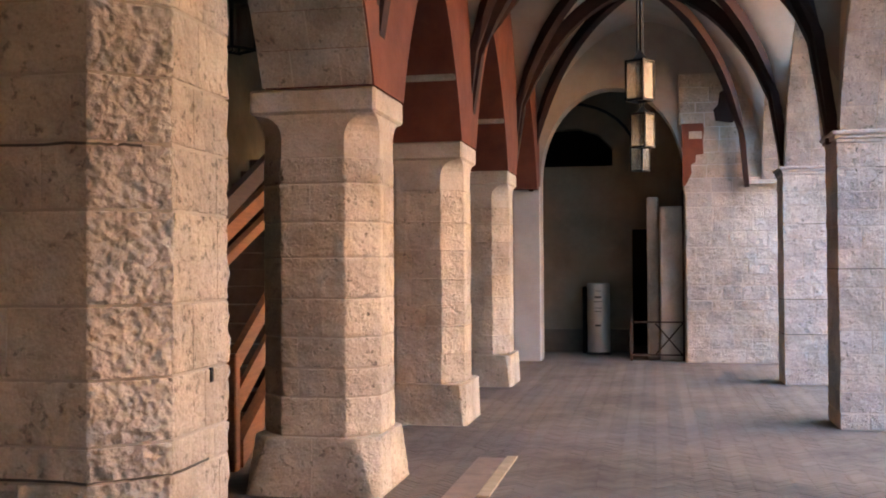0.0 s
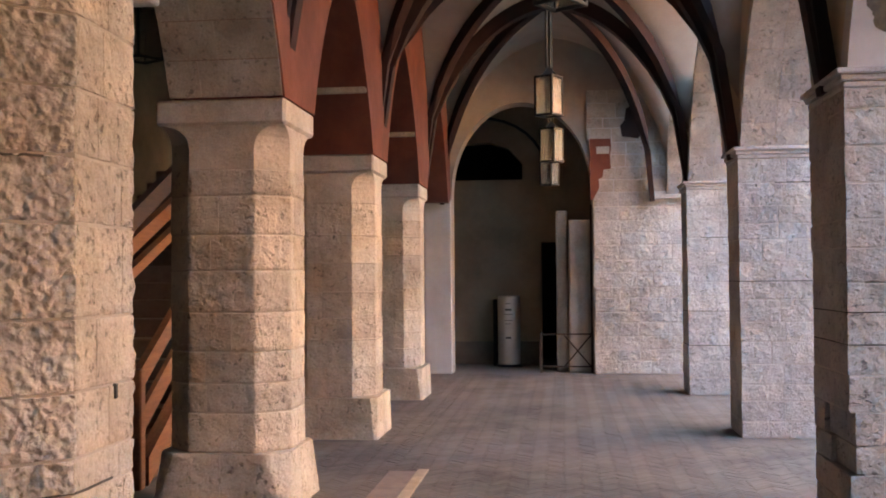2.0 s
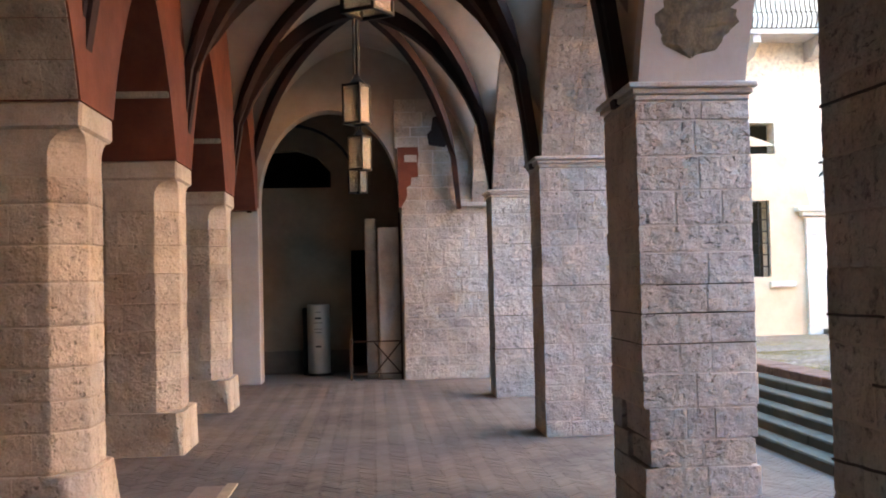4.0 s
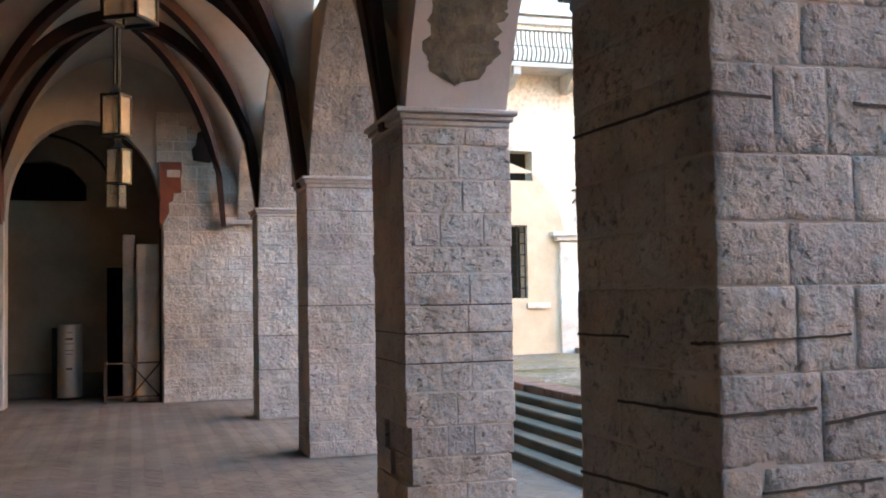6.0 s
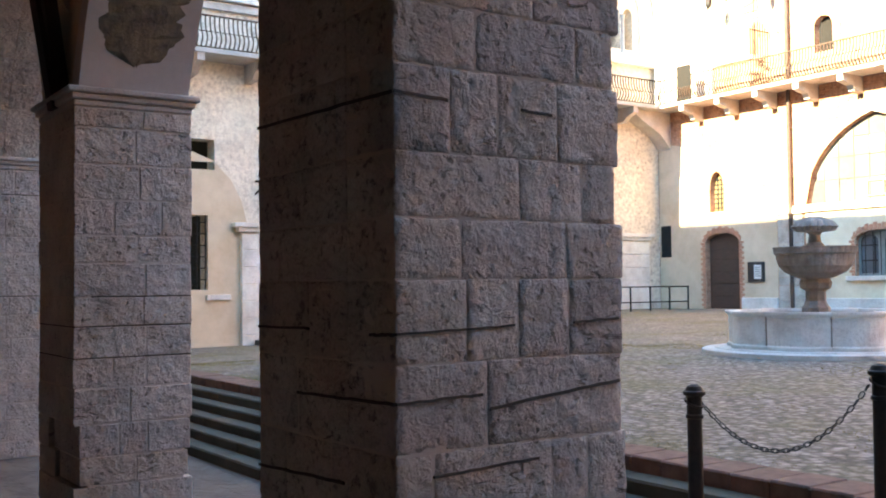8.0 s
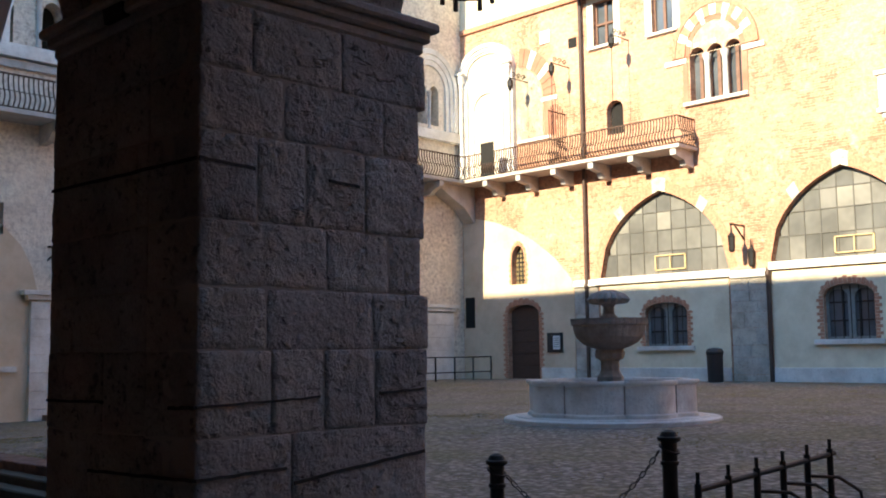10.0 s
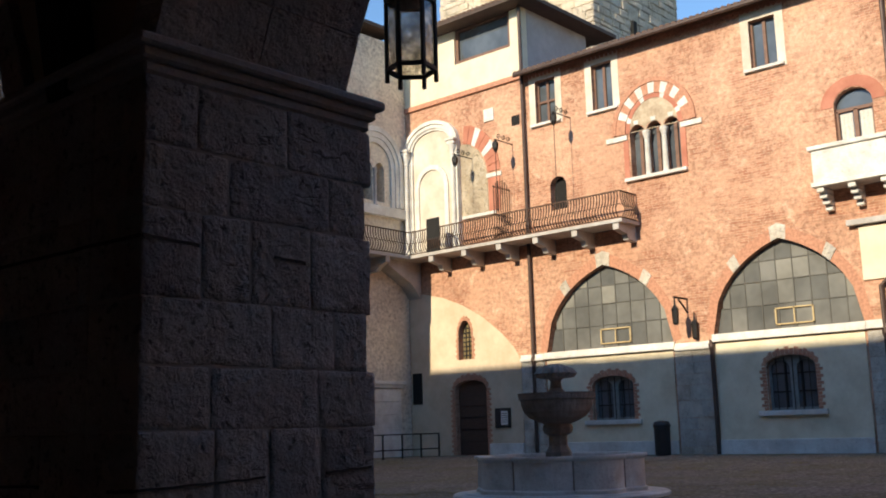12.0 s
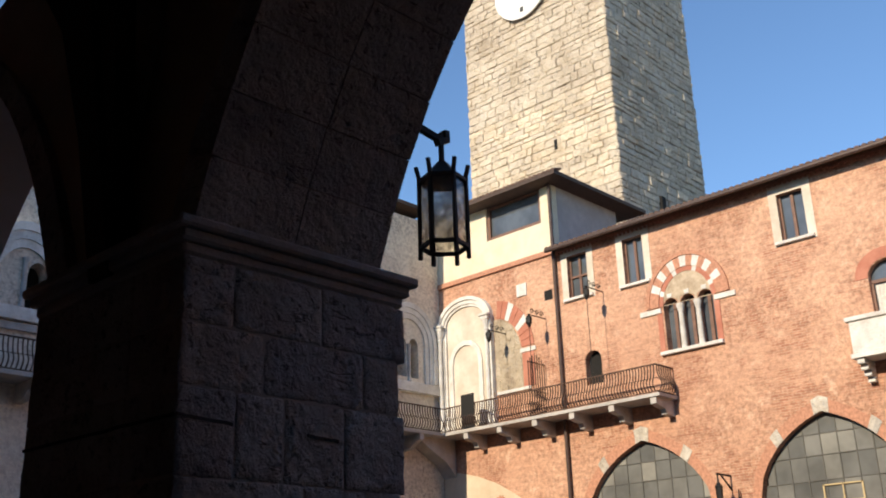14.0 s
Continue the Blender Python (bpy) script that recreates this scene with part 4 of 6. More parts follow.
for nm, a, b in (("post", (-0.39, 17.3, 0), (-0.39, 17.3, 0.68)), ("post", (0.46, 17.3, 0), (0.46, 17.3, 2.8)), ("rail", (-0.39, 17.3, 0.64), (0.46, 17.3, 0.64)), ("rail", (-0.39, 17.3, 0.1), (0.46, 17.3, 0.1)), ("brace", (0.0, 17.3, 0.1), (0.44, 17.3, 0.62)), ("brace", (0.0, 17.3, 0.62), (0.44, 17.3, 0.1))):
    part(nm, mesh_of(nm, *sweep([a, b], 0.035 if nm == "post" else 0.025), RUST), gate)
tot = thing("info_column", "grey steel information column with faded print", "information column")
tot.location = (-0.99, 18.55, 0)
col = part("shaft", mesh_of("shaft", *lathe([(0.2, 0.0), (0.2, 1.25), (0.185, 1.262), (0.02, 1.262)], 28), STEEL, False), tot)
part("base", mesh_of("base", *lathe([(0.23, 0.0), (0.23, 0.03), (0.2, 0.04)], 28), IRON), tot)
for z, w in ((1.12, 0.1), (1.0, 0.12), (0.93, 0.16), (0.82, 0.14), (0.76, 0.12), (0.5, 0.1)):
    h = 0.035 if z in (1.0, 0.5) else 0.012
    part("print_bar", mesh_of("print_bar", *join(block(-w / 2, w / 2, -0.2035, -0.17, z, z + h, bevel=0.002)), INK), col)
thing("equipment_board", "dark board leaning behind the steel column", "board", me=box_mesh("equipment_board", VOID, (-1.28, -1.2, 18.6, 18.66, 0, 1.2)))


# ---- hanging lanterns of the arcade ----
def hall_lantern(x, y, z0, z1, w, top):
    ln = thing("hanging_lantern", "box lantern of black iron with frosted panes, hung on a rod", "lantern", group="arcade lanterns")
    ln.location = (x, y, 0)
    ln.rotation_euler = (0, 0, radians(-32))
    h = w / 2
    for sx in (-1, 1):
        for sy in (-1, 1):
            part("frame_post", mesh_of("frame_post", *block(sx * h - 0.009, sx * h + 0.009, sy * h - 0.009, sy * h + 0.009, z0, z1, bevel=0.002), IRON), ln)
    for z in (z0, z1 - 0.02):
        part("frame_ring", mesh_of("frame_ring", *join(block(-h, h, -h - 0.01, -h + 0.01, z, z + 0.02), block(-h, h, h - 0.01, h + 0.01, z, z + 0.02), block(-h - 0.01, -h + 0.01, -h, h, z, z + 0.02), block(h - 0.01, h + 0.01, -h, h, z, z + 0.02)), IRON), ln)
    for a in range(4):
        part("pane", mesh_of("pane", *block(-h + 0.011, h - 0.011, -h - 0.003, -h + 0.003, z0 + 0.02, z1 - 0.02, bevel=0.001), FROSTED), ln, "frosted glass pane", Matrix.Rotation(a * math.pi / 2, 4, "Z"))
    part("cap", mesh_of("cap", *lathe([(h * 1.1, z1), (h * 0.5, z1 + 0.05), (0.015, z1 + 0.09)], 4), IRON), ln)
    part("rod", mesh_of("rod", *join(sweep([(-0.018, 0, z1 + 0.06), (-0.018, 0, top)], 0.014), sweep([(0.018, 0, z1 + 0.06), (0.018, 0, top)], 0.014)), IRON), ln)


hall_lantern(-0.11, 8.85, 2.98, 3.33, 0.165, 5.5)
hall_lantern(-0.13, 12.6, 3.0, 3.42, 0.2, 5.5)
hall_lantern(-0.2, 15.8, 3.0, 3.44, 0.2, 5.5)
hall_lantern(0.0, 5.1, 2.945, 3.33, 0.18, 5.5)
hall_lantern(-3.0, 7.05, 3.18, 3.55, 0.2, 5.7)

# ---- stair hall behind the inner piers ----
thing("wall_west", "olive-beige plastered wall of the stair hall", "wall", "structure", me=box_mesh("wall_west", LEFT_PLASTER, (-7.5, -7.2, -9, END_Y, 0, 5.71)))
thing("wall_south", "closing wall behind the camera", "wall", "structure", me=box_mesh("wall_south", LEFT_PLASTER, (-7.5, 1.8, -9.3, -9.0, 0, 5.71)))
thing("wall_stair", "plastered wall beside the stair", "wall", "structure", me=mesh_of("wall_stair", *prism([(7.9, 0), (END_Y, 0), (END_Y, 5.7), (8.6, 5.7), (8.6, 1.6)], -5.3, -5.1, "x"), LEFT_PLASTER))
stair = thing("staircase", "dark stone stair climbing behind the piers", "staircase")
for i in range(17):
    y, z = 7.75 + 0.29 * i, 0.175 * (i + 1)
    part("stair_step", box_mesh("stair_step", STAIR, (-5.09, -3.3, y, y + 0.32, max(0, z - 0.35), z), bevel=0.012), stair)
part("stringer", mesh_of("stringer", *prism([(7.7, 0), (7.7, 0.22), (12.6, 3.2), (12.6, 2.75)], -3.32, -3.22, "x"), RAILWOOD), stair)
for x, dy, dz in ((-3.25, 0.0, 0.0),):
    part("handrail", mesh_of("handrail", *sweep([(x, 7.6 + dy, 0.86 + dz), (x, 12.4 + dy, 3.85 + dz)], 0.06, 0.14), RAILWOOD), stair, "varnished wooden handrail")
    part("rail_board", mesh_of("rail_board", *sweep([(x, 7.6 + dy, 0.5 + dz), (x, 12.4 + dy, 3.49 + dz)], 0.04, 0.16), RAILWOOD), stair)
part("newel", box_mesh("newel", RAILWOOD, (-3.3, -3.2, 7.5, 7.6, 0, 0.92), bevel=0.012), stair)
upper = thing("upper_flight", "wooden string and rails of the stair's upper flight", "staircase")
for nm, y0, z0, z1, h, mat in (("soffit_board", 7.9, 1.94, 3.94, 0.16, DOORWOOD), ("stringer", 7.9, 1.75, 3.5, 0.13, RAILWOOD), ("lower_rail", 7.9, 1.53, 3.2, 0.09, RAILWOOD)):
    part(nm, mesh_of(nm, *sweep([(-3.6, y0, z0), (-3.6, 12.0, z1)], 0.07, h), mat), upper)
for y, zt in ((7.95, 2.02), (11.9, 3.95)):
    part("newel", box_mesh("newel", RAILWOOD, (-3.65, -3.55, y - 0.05, y + 0.05, 0.175 * max(0, int((y - 7.75) / 0.29)), zt), bevel=0.01), upper)
# the slot's inner dark is a black box set on the face
thing("wall_slot", "small near-black box standing for a dark slot in the pier face", "fixing", "structure", me=box_mesh("wall_slot", IRON, (-1.785, -1.768, 3.9, 3.925, 1.13, 1.19), bevel=0.004))
thing("floor_slab", "smooth brown stone slab let into the brick floor", "slab", "structure", me=box_mesh("floor_slab", plain("smooth_brown_slab", (0.25, 0.17, 0.135), 0.75), (-1.45, -1.225, 6.6, 8.42, -0.02, 0.008), bevel=0.003))
# thin pale strip along the right edge of the slab
thing("pale_floor_strip", "narrow pale strip beside the slab on the brick floor", "board", me=box_mesh("pale_floor_strip", plain("pale_strip_colour", (0.42, 0.3, 0.2), 0.7), (-1.22, -1.13, 7.0, 8.5, -0.004, 0.012), bevel=0.003))

# ---- fountain ----
FX, FY = 12.75, 9.1
fz = ground_z(FX, FY) + 0.01
ft = thing("fountain", "marble fountain with lobed basin, broad bowl and leafy finial", "fountain")
ft.location = (FX, FY, fz)
part("foot_step", mesh_of("foot_step", *lathe([(1.6, -0.15), (1.6, 0.035), (1.57, 0.05), (1.42, 0.05), (1.41, 0.064), (1.2, 0.065)], 48), MARBLE), ft, "low round marble step")
basin = part("basin", mesh_of("basin", *lathe([(1.28, 0.065), (1.28, 0.11), (1.25, 0.13), (1.25, 0.51), (1.285, 0.535), (1.3, 0.555), (1.3, 0.585), (1.14, 0.585), (1.12, 0.55), (1.12, 0.2), (0.05, 0.2)], 96, 8, 0.11), MARBLE), ft, "white marble basin with eight lobes")
for i in range(8):
    a = 2 * math.pi * i / 8
    part("joint", mesh_of("joint", *block(1.08, 1.128, -0.009, 0.009, 0.07, 0.53, bevel=0.003), MARBLE_DARK), basin, at=Matrix.Rotation(a, 4, "Z"))
part("water", mesh_of("water", *lathe([(1.11, 0.4), (1.11, 0.43), (0.02, 0.43)], 32), pane_glass("still_water", (0.03, 0.035, 0.03), 0.05)), ft)
part("stem", mesh_of("stem", *lathe([(0.2, 0.2), (0.2, 0.62), (0.17, 0.66), (0.14, 0.72), (0.14, 0.86), (0.21, 0.9), (0.23, 0.98), (0.2, 1.04)], 8), MARBLE_DARK), ft, "octagonal stained stem")
part("bowl", mesh_of("bowl", *lathe([(0.19, 1.03), (0.3, 1.07), (0.42, 1.13), (0.5, 1.22), (0.535, 1.32), (0.54, 1.38), (0.57, 1.4), (0.575, 1.46), (0.585, 1.49), (0.53, 1.49), (0.48, 1.42), (0.05, 1.4)], 96, 32, 0.012), MARBLE_DARK, False), ft, "broad bowl with a moulded rim")
part("finial_stem", mesh_of("finial_stem", *lathe([(0.14, 1.4), (0.15, 1.5), (0.09, 1.56), (0.08, 1.66), (0.11, 1.7)], 16), MARBLE_DARK), ft)
part("finial_leaves", mesh_of("finial_leaves", *lathe([(0.1, 1.7), (0.28, 1.72), (0.33, 1.78), (0.26, 1.86), (0.1, 1.92), (0.03, 1.9)], 64, 16, 0.16), MARBLE_DARK), ft, "scalloped leaf finial")

# ---- posts, chain, rack ----
def post(x, y, z0, z1):
    p = thing("bollard_post", "black cast-iron post with a domed cap", "bollard", group="chain posts")
    p.location = (x, y, z0)
    h = z1 - z0
    part("shaft", mesh_of("shaft", *lathe([(0.05, 0), (0.05, 0.12), (0.038, 0.14), (0.036, h - 0.17), (0.044, h - 0.165), (0.044, h - 0.15), (0.037, h - 0.145), (0.037, h - 0.06)], 20), IRON), p)
    part("cap", mesh_of("cap", *lathe([(0.037, h - 0.062), (0.055, h - 0.05), (0.055, h - 0.035), (0.045, h - 0.03), (0.035, h - 0.01), (0.015, h), (0.002, h)], 20), IRON), p)
    part("ring", mesh_of("ring", *sweep([(0.045 * math.cos(a), 0.045 * math.sin(a), h - 0.09 + 0.02 * math.sin(a)) for a in [2 * math.pi * i / 16 for i in range(17)]], 0.012, sides=6), IRON), p)
    return p


def link_mesh(L=0.036, w=0.021, t=0.006):
    pts = [((L - w) / 2 * (1 if math.cos(a) > 0 else -1) + w / 2 * math.cos(a), w / 2 * math.sin(a), 0) for a in [2 * math.pi * i / 12 for i in range(13)]]
    return mesh_of("link", *sweep(pts, t, sides=5), IRON)


LINK = link_mesh()


def chain(a, b, sag):
    c = thing("chain", "sagging black iron chain between two posts", "chain", group="chains")
    a, b = Vector(a), Vector(b)
    n = int((b - a).length * 1.2 / 0.029)
    pts = [a.lerp(b, i / n) - Vector((0, 0, sag * 4 * (i / n) * (1 - i / n))) for i in range(n + 1)]
    for i in range(n):
        d = pts[i + 1] - pts[i]
        part("link", LINK, c, at=Matrix.Translation((pts[i] + pts[i + 1]) / 2) @ d.to_track_quat("X", "Z").to_matrix().to_4x4() @ Matrix.Rotation(radians(90 * (i % 2) + 20), 4, "X"))


post(3.9, 3.49, 0.17, 1.10)
post(4.3, 2.74, 0.347, 1.225)
post(4.3, 1.57, 0.347, 1.25)
post(4.3, 0.3, 0.347, 1.25)
chain((3.93, 3.45, 0.99), (4.28, 2.78, 1.13), 0.26)
rack = thing("bicycle_rack", "black iron rack with uprights, top rail and bent hoops", "bicycle rack")
for i in range(6):
    x = 3.65 + 0.24 * i
    zb = 0.52 * min(6, max(0, int((x - 3.6) / 0.2) + 1)) / 6
    top = 1.075 + 0.01 * i
    part("upright", mesh_of("upright", *join(sweep([(x, 2.2, zb), (x, 2.2, top)], 0.03, sides=8), sweep([(x, 2.2, top), (x, 2.2, top + 0.045)], 0.018, sides=6)), IRON), rack)
    if i < 5:
        part("hoop", mesh_of("hoop", *sweep([(x + 0.02, 2.2, top - 0.1), (x + 0.06, 2.08, top - 0.1), (x + 0.1, 2.0, top - 0.16), (x + 0.12, 1.98, zb + 0.2)], 0.016, sides=6), RUST), rack)
part("top_rail", mesh_of("top_rail", *sweep([(3.65, 2.2, 1.05), (4.9, 2.2, 1.1)], 0.024, sides=8), IRON), rack)

# ---- lantern on a bracket outside the pier ----
lx, ly = 3.35, 3.13
lt = thing("bracket_lantern", "hexagonal black iron lantern with dirty panes on a wall bracket", "lantern")
part("arm", mesh_of("arm", *sweep([(2.42, 3.26, 4.02), (3.0, 3.17, 3.9), (lx, ly, 3.82)], 0.03), IRON), lt)
part("hook", mesh_of("hook", *join(sweep([(lx, ly, 3.86), (lx, ly, 3.69)], 0.02), sweep([(lx - 0.03, ly, 3.8), (lx + 0.035, ly, 3.83), (lx + 0.03, ly, 3.88)], 0.035)), IRON), lt)
hx = [(0.114 * math.cos(radians(60 * i + 12)), 0.114 * math.sin(radians(60 * i + 12))) for i in range(6)]
for i in range(6):
    (x0, y0), (x1, y1) = hx[i], hx[(i + 1) % 6]
    part("frame_post", mesh_of("frame_post", *sweep([(lx + x0, ly + y0, 3.2), (lx + x0, ly + y0, 3.62), (lx + x0 * 1.12, ly + y0 * 1.12, 3.68)], 0.016), IRON), lt)
    for z in (3.26, 3.6):
        part("frame_bar", mesh_of("frame_bar", *sweep([(lx + x0, ly + y0, z), (lx + x1, ly + y1, z)], 0.018), IRON), lt)
    part("pane", mesh_of("pane", [(lx + x0 * 0.97, ly + y0 * 0.97, 3.27), (lx + x1 * 0.97, ly + y1 * 0.97, 3.27), (lx + x1 * 0.97, ly + y1 * 0.97, 3.59), (lx + x0 * 0.97, ly + y0 * 0.97, 3.59), (lx + x0 * 0.94, ly + y0 * 0.94, 3.27), (lx + x1 * 0.94, ly + y1 * 0.94, 3.27), (lx + x1 * 0.94, ly + y1 * 0.94, 3.59), (lx + x0 * 0.94, ly + y0 * 0.94, 3.59)], [[0, 1, 2, 3], [7, 6, 5, 4], [0, 4, 5, 1], [1, 5, 6, 2], [2, 6, 7, 3], [3, 7, 4, 0]], GRIMY), lt, "stained glass pane")
part("hood", mesh_of("hood", [(lx + x * k, ly + y * k, z) for k, z in ((1.02, 3.6), (0.55, 3.66), (0.25, 3.7)) for x, y in hx], [[k * 6 + i, k * 6 + (i + 1) % 6, k * 6 + 6 + (i + 1) % 6, k * 6 + 6 + i] for k in range(2) for i in range(6)] + [list(range(12, 18)), list(range(6))], IRON), lt)

# ---- east facade ----
EX = 27.0
east = [(-22, 0.2), (-22, 13.5), (26.1, 13.5), (26.1, 0.2)]
A1, A2, A3 = pointed(14.97, 19.54, 3.95, 6.53), pointed(9.43, 13.68, 4.05, 6.55), pointed(3.6, 8.0, 4.05, 6.55)
holes = [A1, A2, A3]
WINS = [(18.74, 19.55, 11.57, 13.07), (16.54, 17.3, 11.5, 13.05), (11.11, 11.9, 11.5, 12.95), (5.6, 6.4, 11.5, 12.95)]
holes += [rect(*w) for w in WINS]
LOW = [(16.41, 17.89, 1.75, 2.8, 3.08), (10.82, 12.2, 1.86, 3.05, 3.34), (4.9, 6.3, 1.86, 3.05, 3.34)]
holes += [round_top(*w) for w in LOW]
holes += [round_top(22.11, 23.52, 0.72, 2.95, 3.25)]
holes += [round_top(22.68, 23.28, 3.95, 4.75, 5.3)]
LANC = [(14.3, 14.82), (14.9, 15.42), (15.5, 16.02)]
holes += [round_top(a, b, 9.07, 10.45, 10.72) for a, b in LANC]
holes += [round_top(8.67, 9.7, 8.5, 9.85, 10.3), round_top(18.48, 19.12, 8.55, 9.36, 9.66)]
thing("facade_east", "old red brick facade of the courtyard, patched and weathered", "facade", "structure", me=wall_mesh("facade_east", BRICK, east, holes, EX, EX + 0.55, "x"))
# one black sheet supplies the darkness of every room
thing("dark_backing", "near-black sheet standing for unlit rooms behind the facade", "wall", "structure", me=box_mesh("dark_backing", VOID, (EX + 1.3, EX + 1.5, -22, 26, 0, 13.4)))
# render on the ground storey, with the stone pilasters between
zg = 0.3


def panel(name, label, mat, poly, hs, t=0.03):
    thing(name, label, "wall", "structure", me=wall_mesh(name, mat, poly, hs, EX - t, EX - 0.003, "x"))


panel("render_panel", "grey-beige render of the ground storey", GREY_RENDER, rect(15.0, 19.55, zg, 3.7), [round_top(*LOW[0])])
panel("render_panel", "grey-beige render of the ground storey", GREY_RENDER, rect(9.45, 13.68, zg, 3.8), [round_top(*LOW[1])])
panel("render_panel", "grey-beige render of the ground storey", GREY_RENDER, rect(3.6, 8.0, zg, 3.8), [round_top(*LOW[2])])
arc = [(25.58, 0.3), (25.58, 6.45), (24.9, 6.42), (24.0, 6.2), (23.1, 5.85), (22.2, 5.35), (21.4, 4.75), (20.85, 4.2), (20.6, 3.8), (20.6, 0.3)]
panel("blind_arch", "beige render filling a blind arch", BEIGE, arc, [round_top(22.11, 23.52, 0.72, 2.95, 3.25), round_top(22.68, 23.28, 3.95, 4.75, 5.3)], 0.02)
for y0, y1 in ((19.62, 20.55), (13.75, 14.93), (8.05, 9.38)):
    pl = thing("stone_pilaster", "patched pilaster of old limestone blocks", "pilaster", "structure", "facade pilasters")
    r = random.Random(int(y0 * 10))
    z = 0.35
    while z < 3.6:
        h = r.uniform(0.22, 0.5)
        c = y0 + (y1 - y0) * r.uniform(0.3, 0.7)
        for a, b in ((y0, c), (c, y1)):
            part("stone_block", mesh_of("stone_block", *block(EX - 0.06 - r.uniform(0, 0.03), EX - 0.002, a + 0.005, b - 0.005, z + 0.004, z + h - 0.004, bevel=0.01), PILASTER), pl)
        z += h
for y0, y1, z in ((14.9, 19.62, 3.72), (13.7, 14.9, 3.66), (9.38, 13.7, 3.83), (3.5, 9.38, 3.84), (19.62, 20.55, 3.7)):
    thing("sill_course", "white stone string course under the arched windows", "string course", "structure", me=box_mesh("sill_course", WHITE_STONE, (EX - 0.16, EX - 0.002, y0 + 0.003, y1 - 0.003, z, z + 0.1), (EX - 0.11, EX - 0.002, y0 + 0.003, y1 - 0.003, z + 0.1, z + 0.22)))
for y0, y1 in ((15.0, 19.6), (9.45, 13.7), (3.6, 8.0), (20.6, 22.0)):
    thing("plinth", "white stone plinth along the foot of the facade", "plinth", "structure", me=box_mesh("plinth", WHITE_STONE, (EX - 0.09, EX - 0.004, y0, y1, 0.35, 1.1)))


def glazing(y0, y1, outline, z0, ztop, cols, rows, mat, x=EX + 0.22, label="arched window with many dusty panes in thin iron bars"):
    w = thing("window", label, "window", "structure", "facade windows")
    part("glass", wall_mesh("glass", mat, outline, [], x, x + 0.012, "x"), w)
    for i in range(1, cols):
        y = y0 + (y1 - y0) * i / cols
        zt = max(z for (u, z) in outline if abs(u - y) < (y1 - y0) / 14 + 0.05) if len(outline) > 5 else ztop
        part("glazing_bar", box_mesh("glazing_bar", IRON, (x - 0.03, x - 0.002, y - 0.02, y + 0.02, z0, zt - 0.02)), w)
    for j in range(1, rows):
        z = z0 + (ztop - z0) * j / rows
        us = [u for (u, q) in outline if q >= z - 0.01]
        if us and max(us) > min(us):
            part("glazing_bar", box_mesh("glazing_bar", IRON, (x - 0.032, x - 0.004, min(us), max(us), z - 0.02, z + 0.02)), w)
    return w


def paned(y0, y1, outline, z0, x=EX + 0.22):
    """A wide arched light of many single panes, each set a little askew."""
    w = thing("window", "wide arched window of many dusty panes in thin grey bars", "window", "structure", "facade windows")
    r = random.Random(int(y0 * 7))

    def head(y):
        for (a, za), (b, zb) in zip(outline, outline[1:]):
            if a <= y <= b:
                return za + (zb - za) * (y - a) / max(1e-6, b - a)
        return z0

    cols, levels = 9, [z0, z0 + 0.72, z0 + 1.38, z0 + 1.95, 9.0]
    for i in range(cols):
        ya, yb = y0 + (y1 - y0) * i / cols, y0 + (y1 - y0) * (i + 1) / cols
        for za, zb in zip(levels, levels[1:]):
            us = [ya + 0.012 + (yb - ya - 0.024) * k / 6 for k in range(7)]
            up = [(u, min(zb - 0.012, head(u))) for u in us if head(u) > za + 0.03]
            if len(up) < 2:
                continue
            poly = [(up[0][0], za + 0.012)] + up + [(up[-1][0], za + 0.012)]
            ty, tz = r.uniform(-0.012, 0.012), r.uniform(-0.012, 0.012)
            vs, fs = prism(poly, 0.0, 0.006, "x")
            vs = [(x + v[0] + ty * (v[1] - ya) + tz * (v[2] - za), v[1], v[2]) for v in vs]
            part("pane", mesh_of("pane", vs, fs, GLASS), w)
        if i and head(ya) > z0 + 0.1:
            part("glazing_bar", box_mesh("glazing_bar", BAR_GREY, (x - 0.025, x + 0.02, ya - 0.014, ya + 0.014, z0, head(ya) - 0.01), bevel=0.003), w)
    for z in levels[1:-1]:
        us = [y0 + (y1 - y0) * k / 90 for k in range(91)]
        us = [u for u in us if head(u) > z]
        if us:
            part("glazing_bar", box_mesh("glazing_bar", BAR_GREY, (x - 0.022, x + 0.018, us[0], us[-1], z - 0.013, z + 0.013), bevel=0.003), w)
    return w


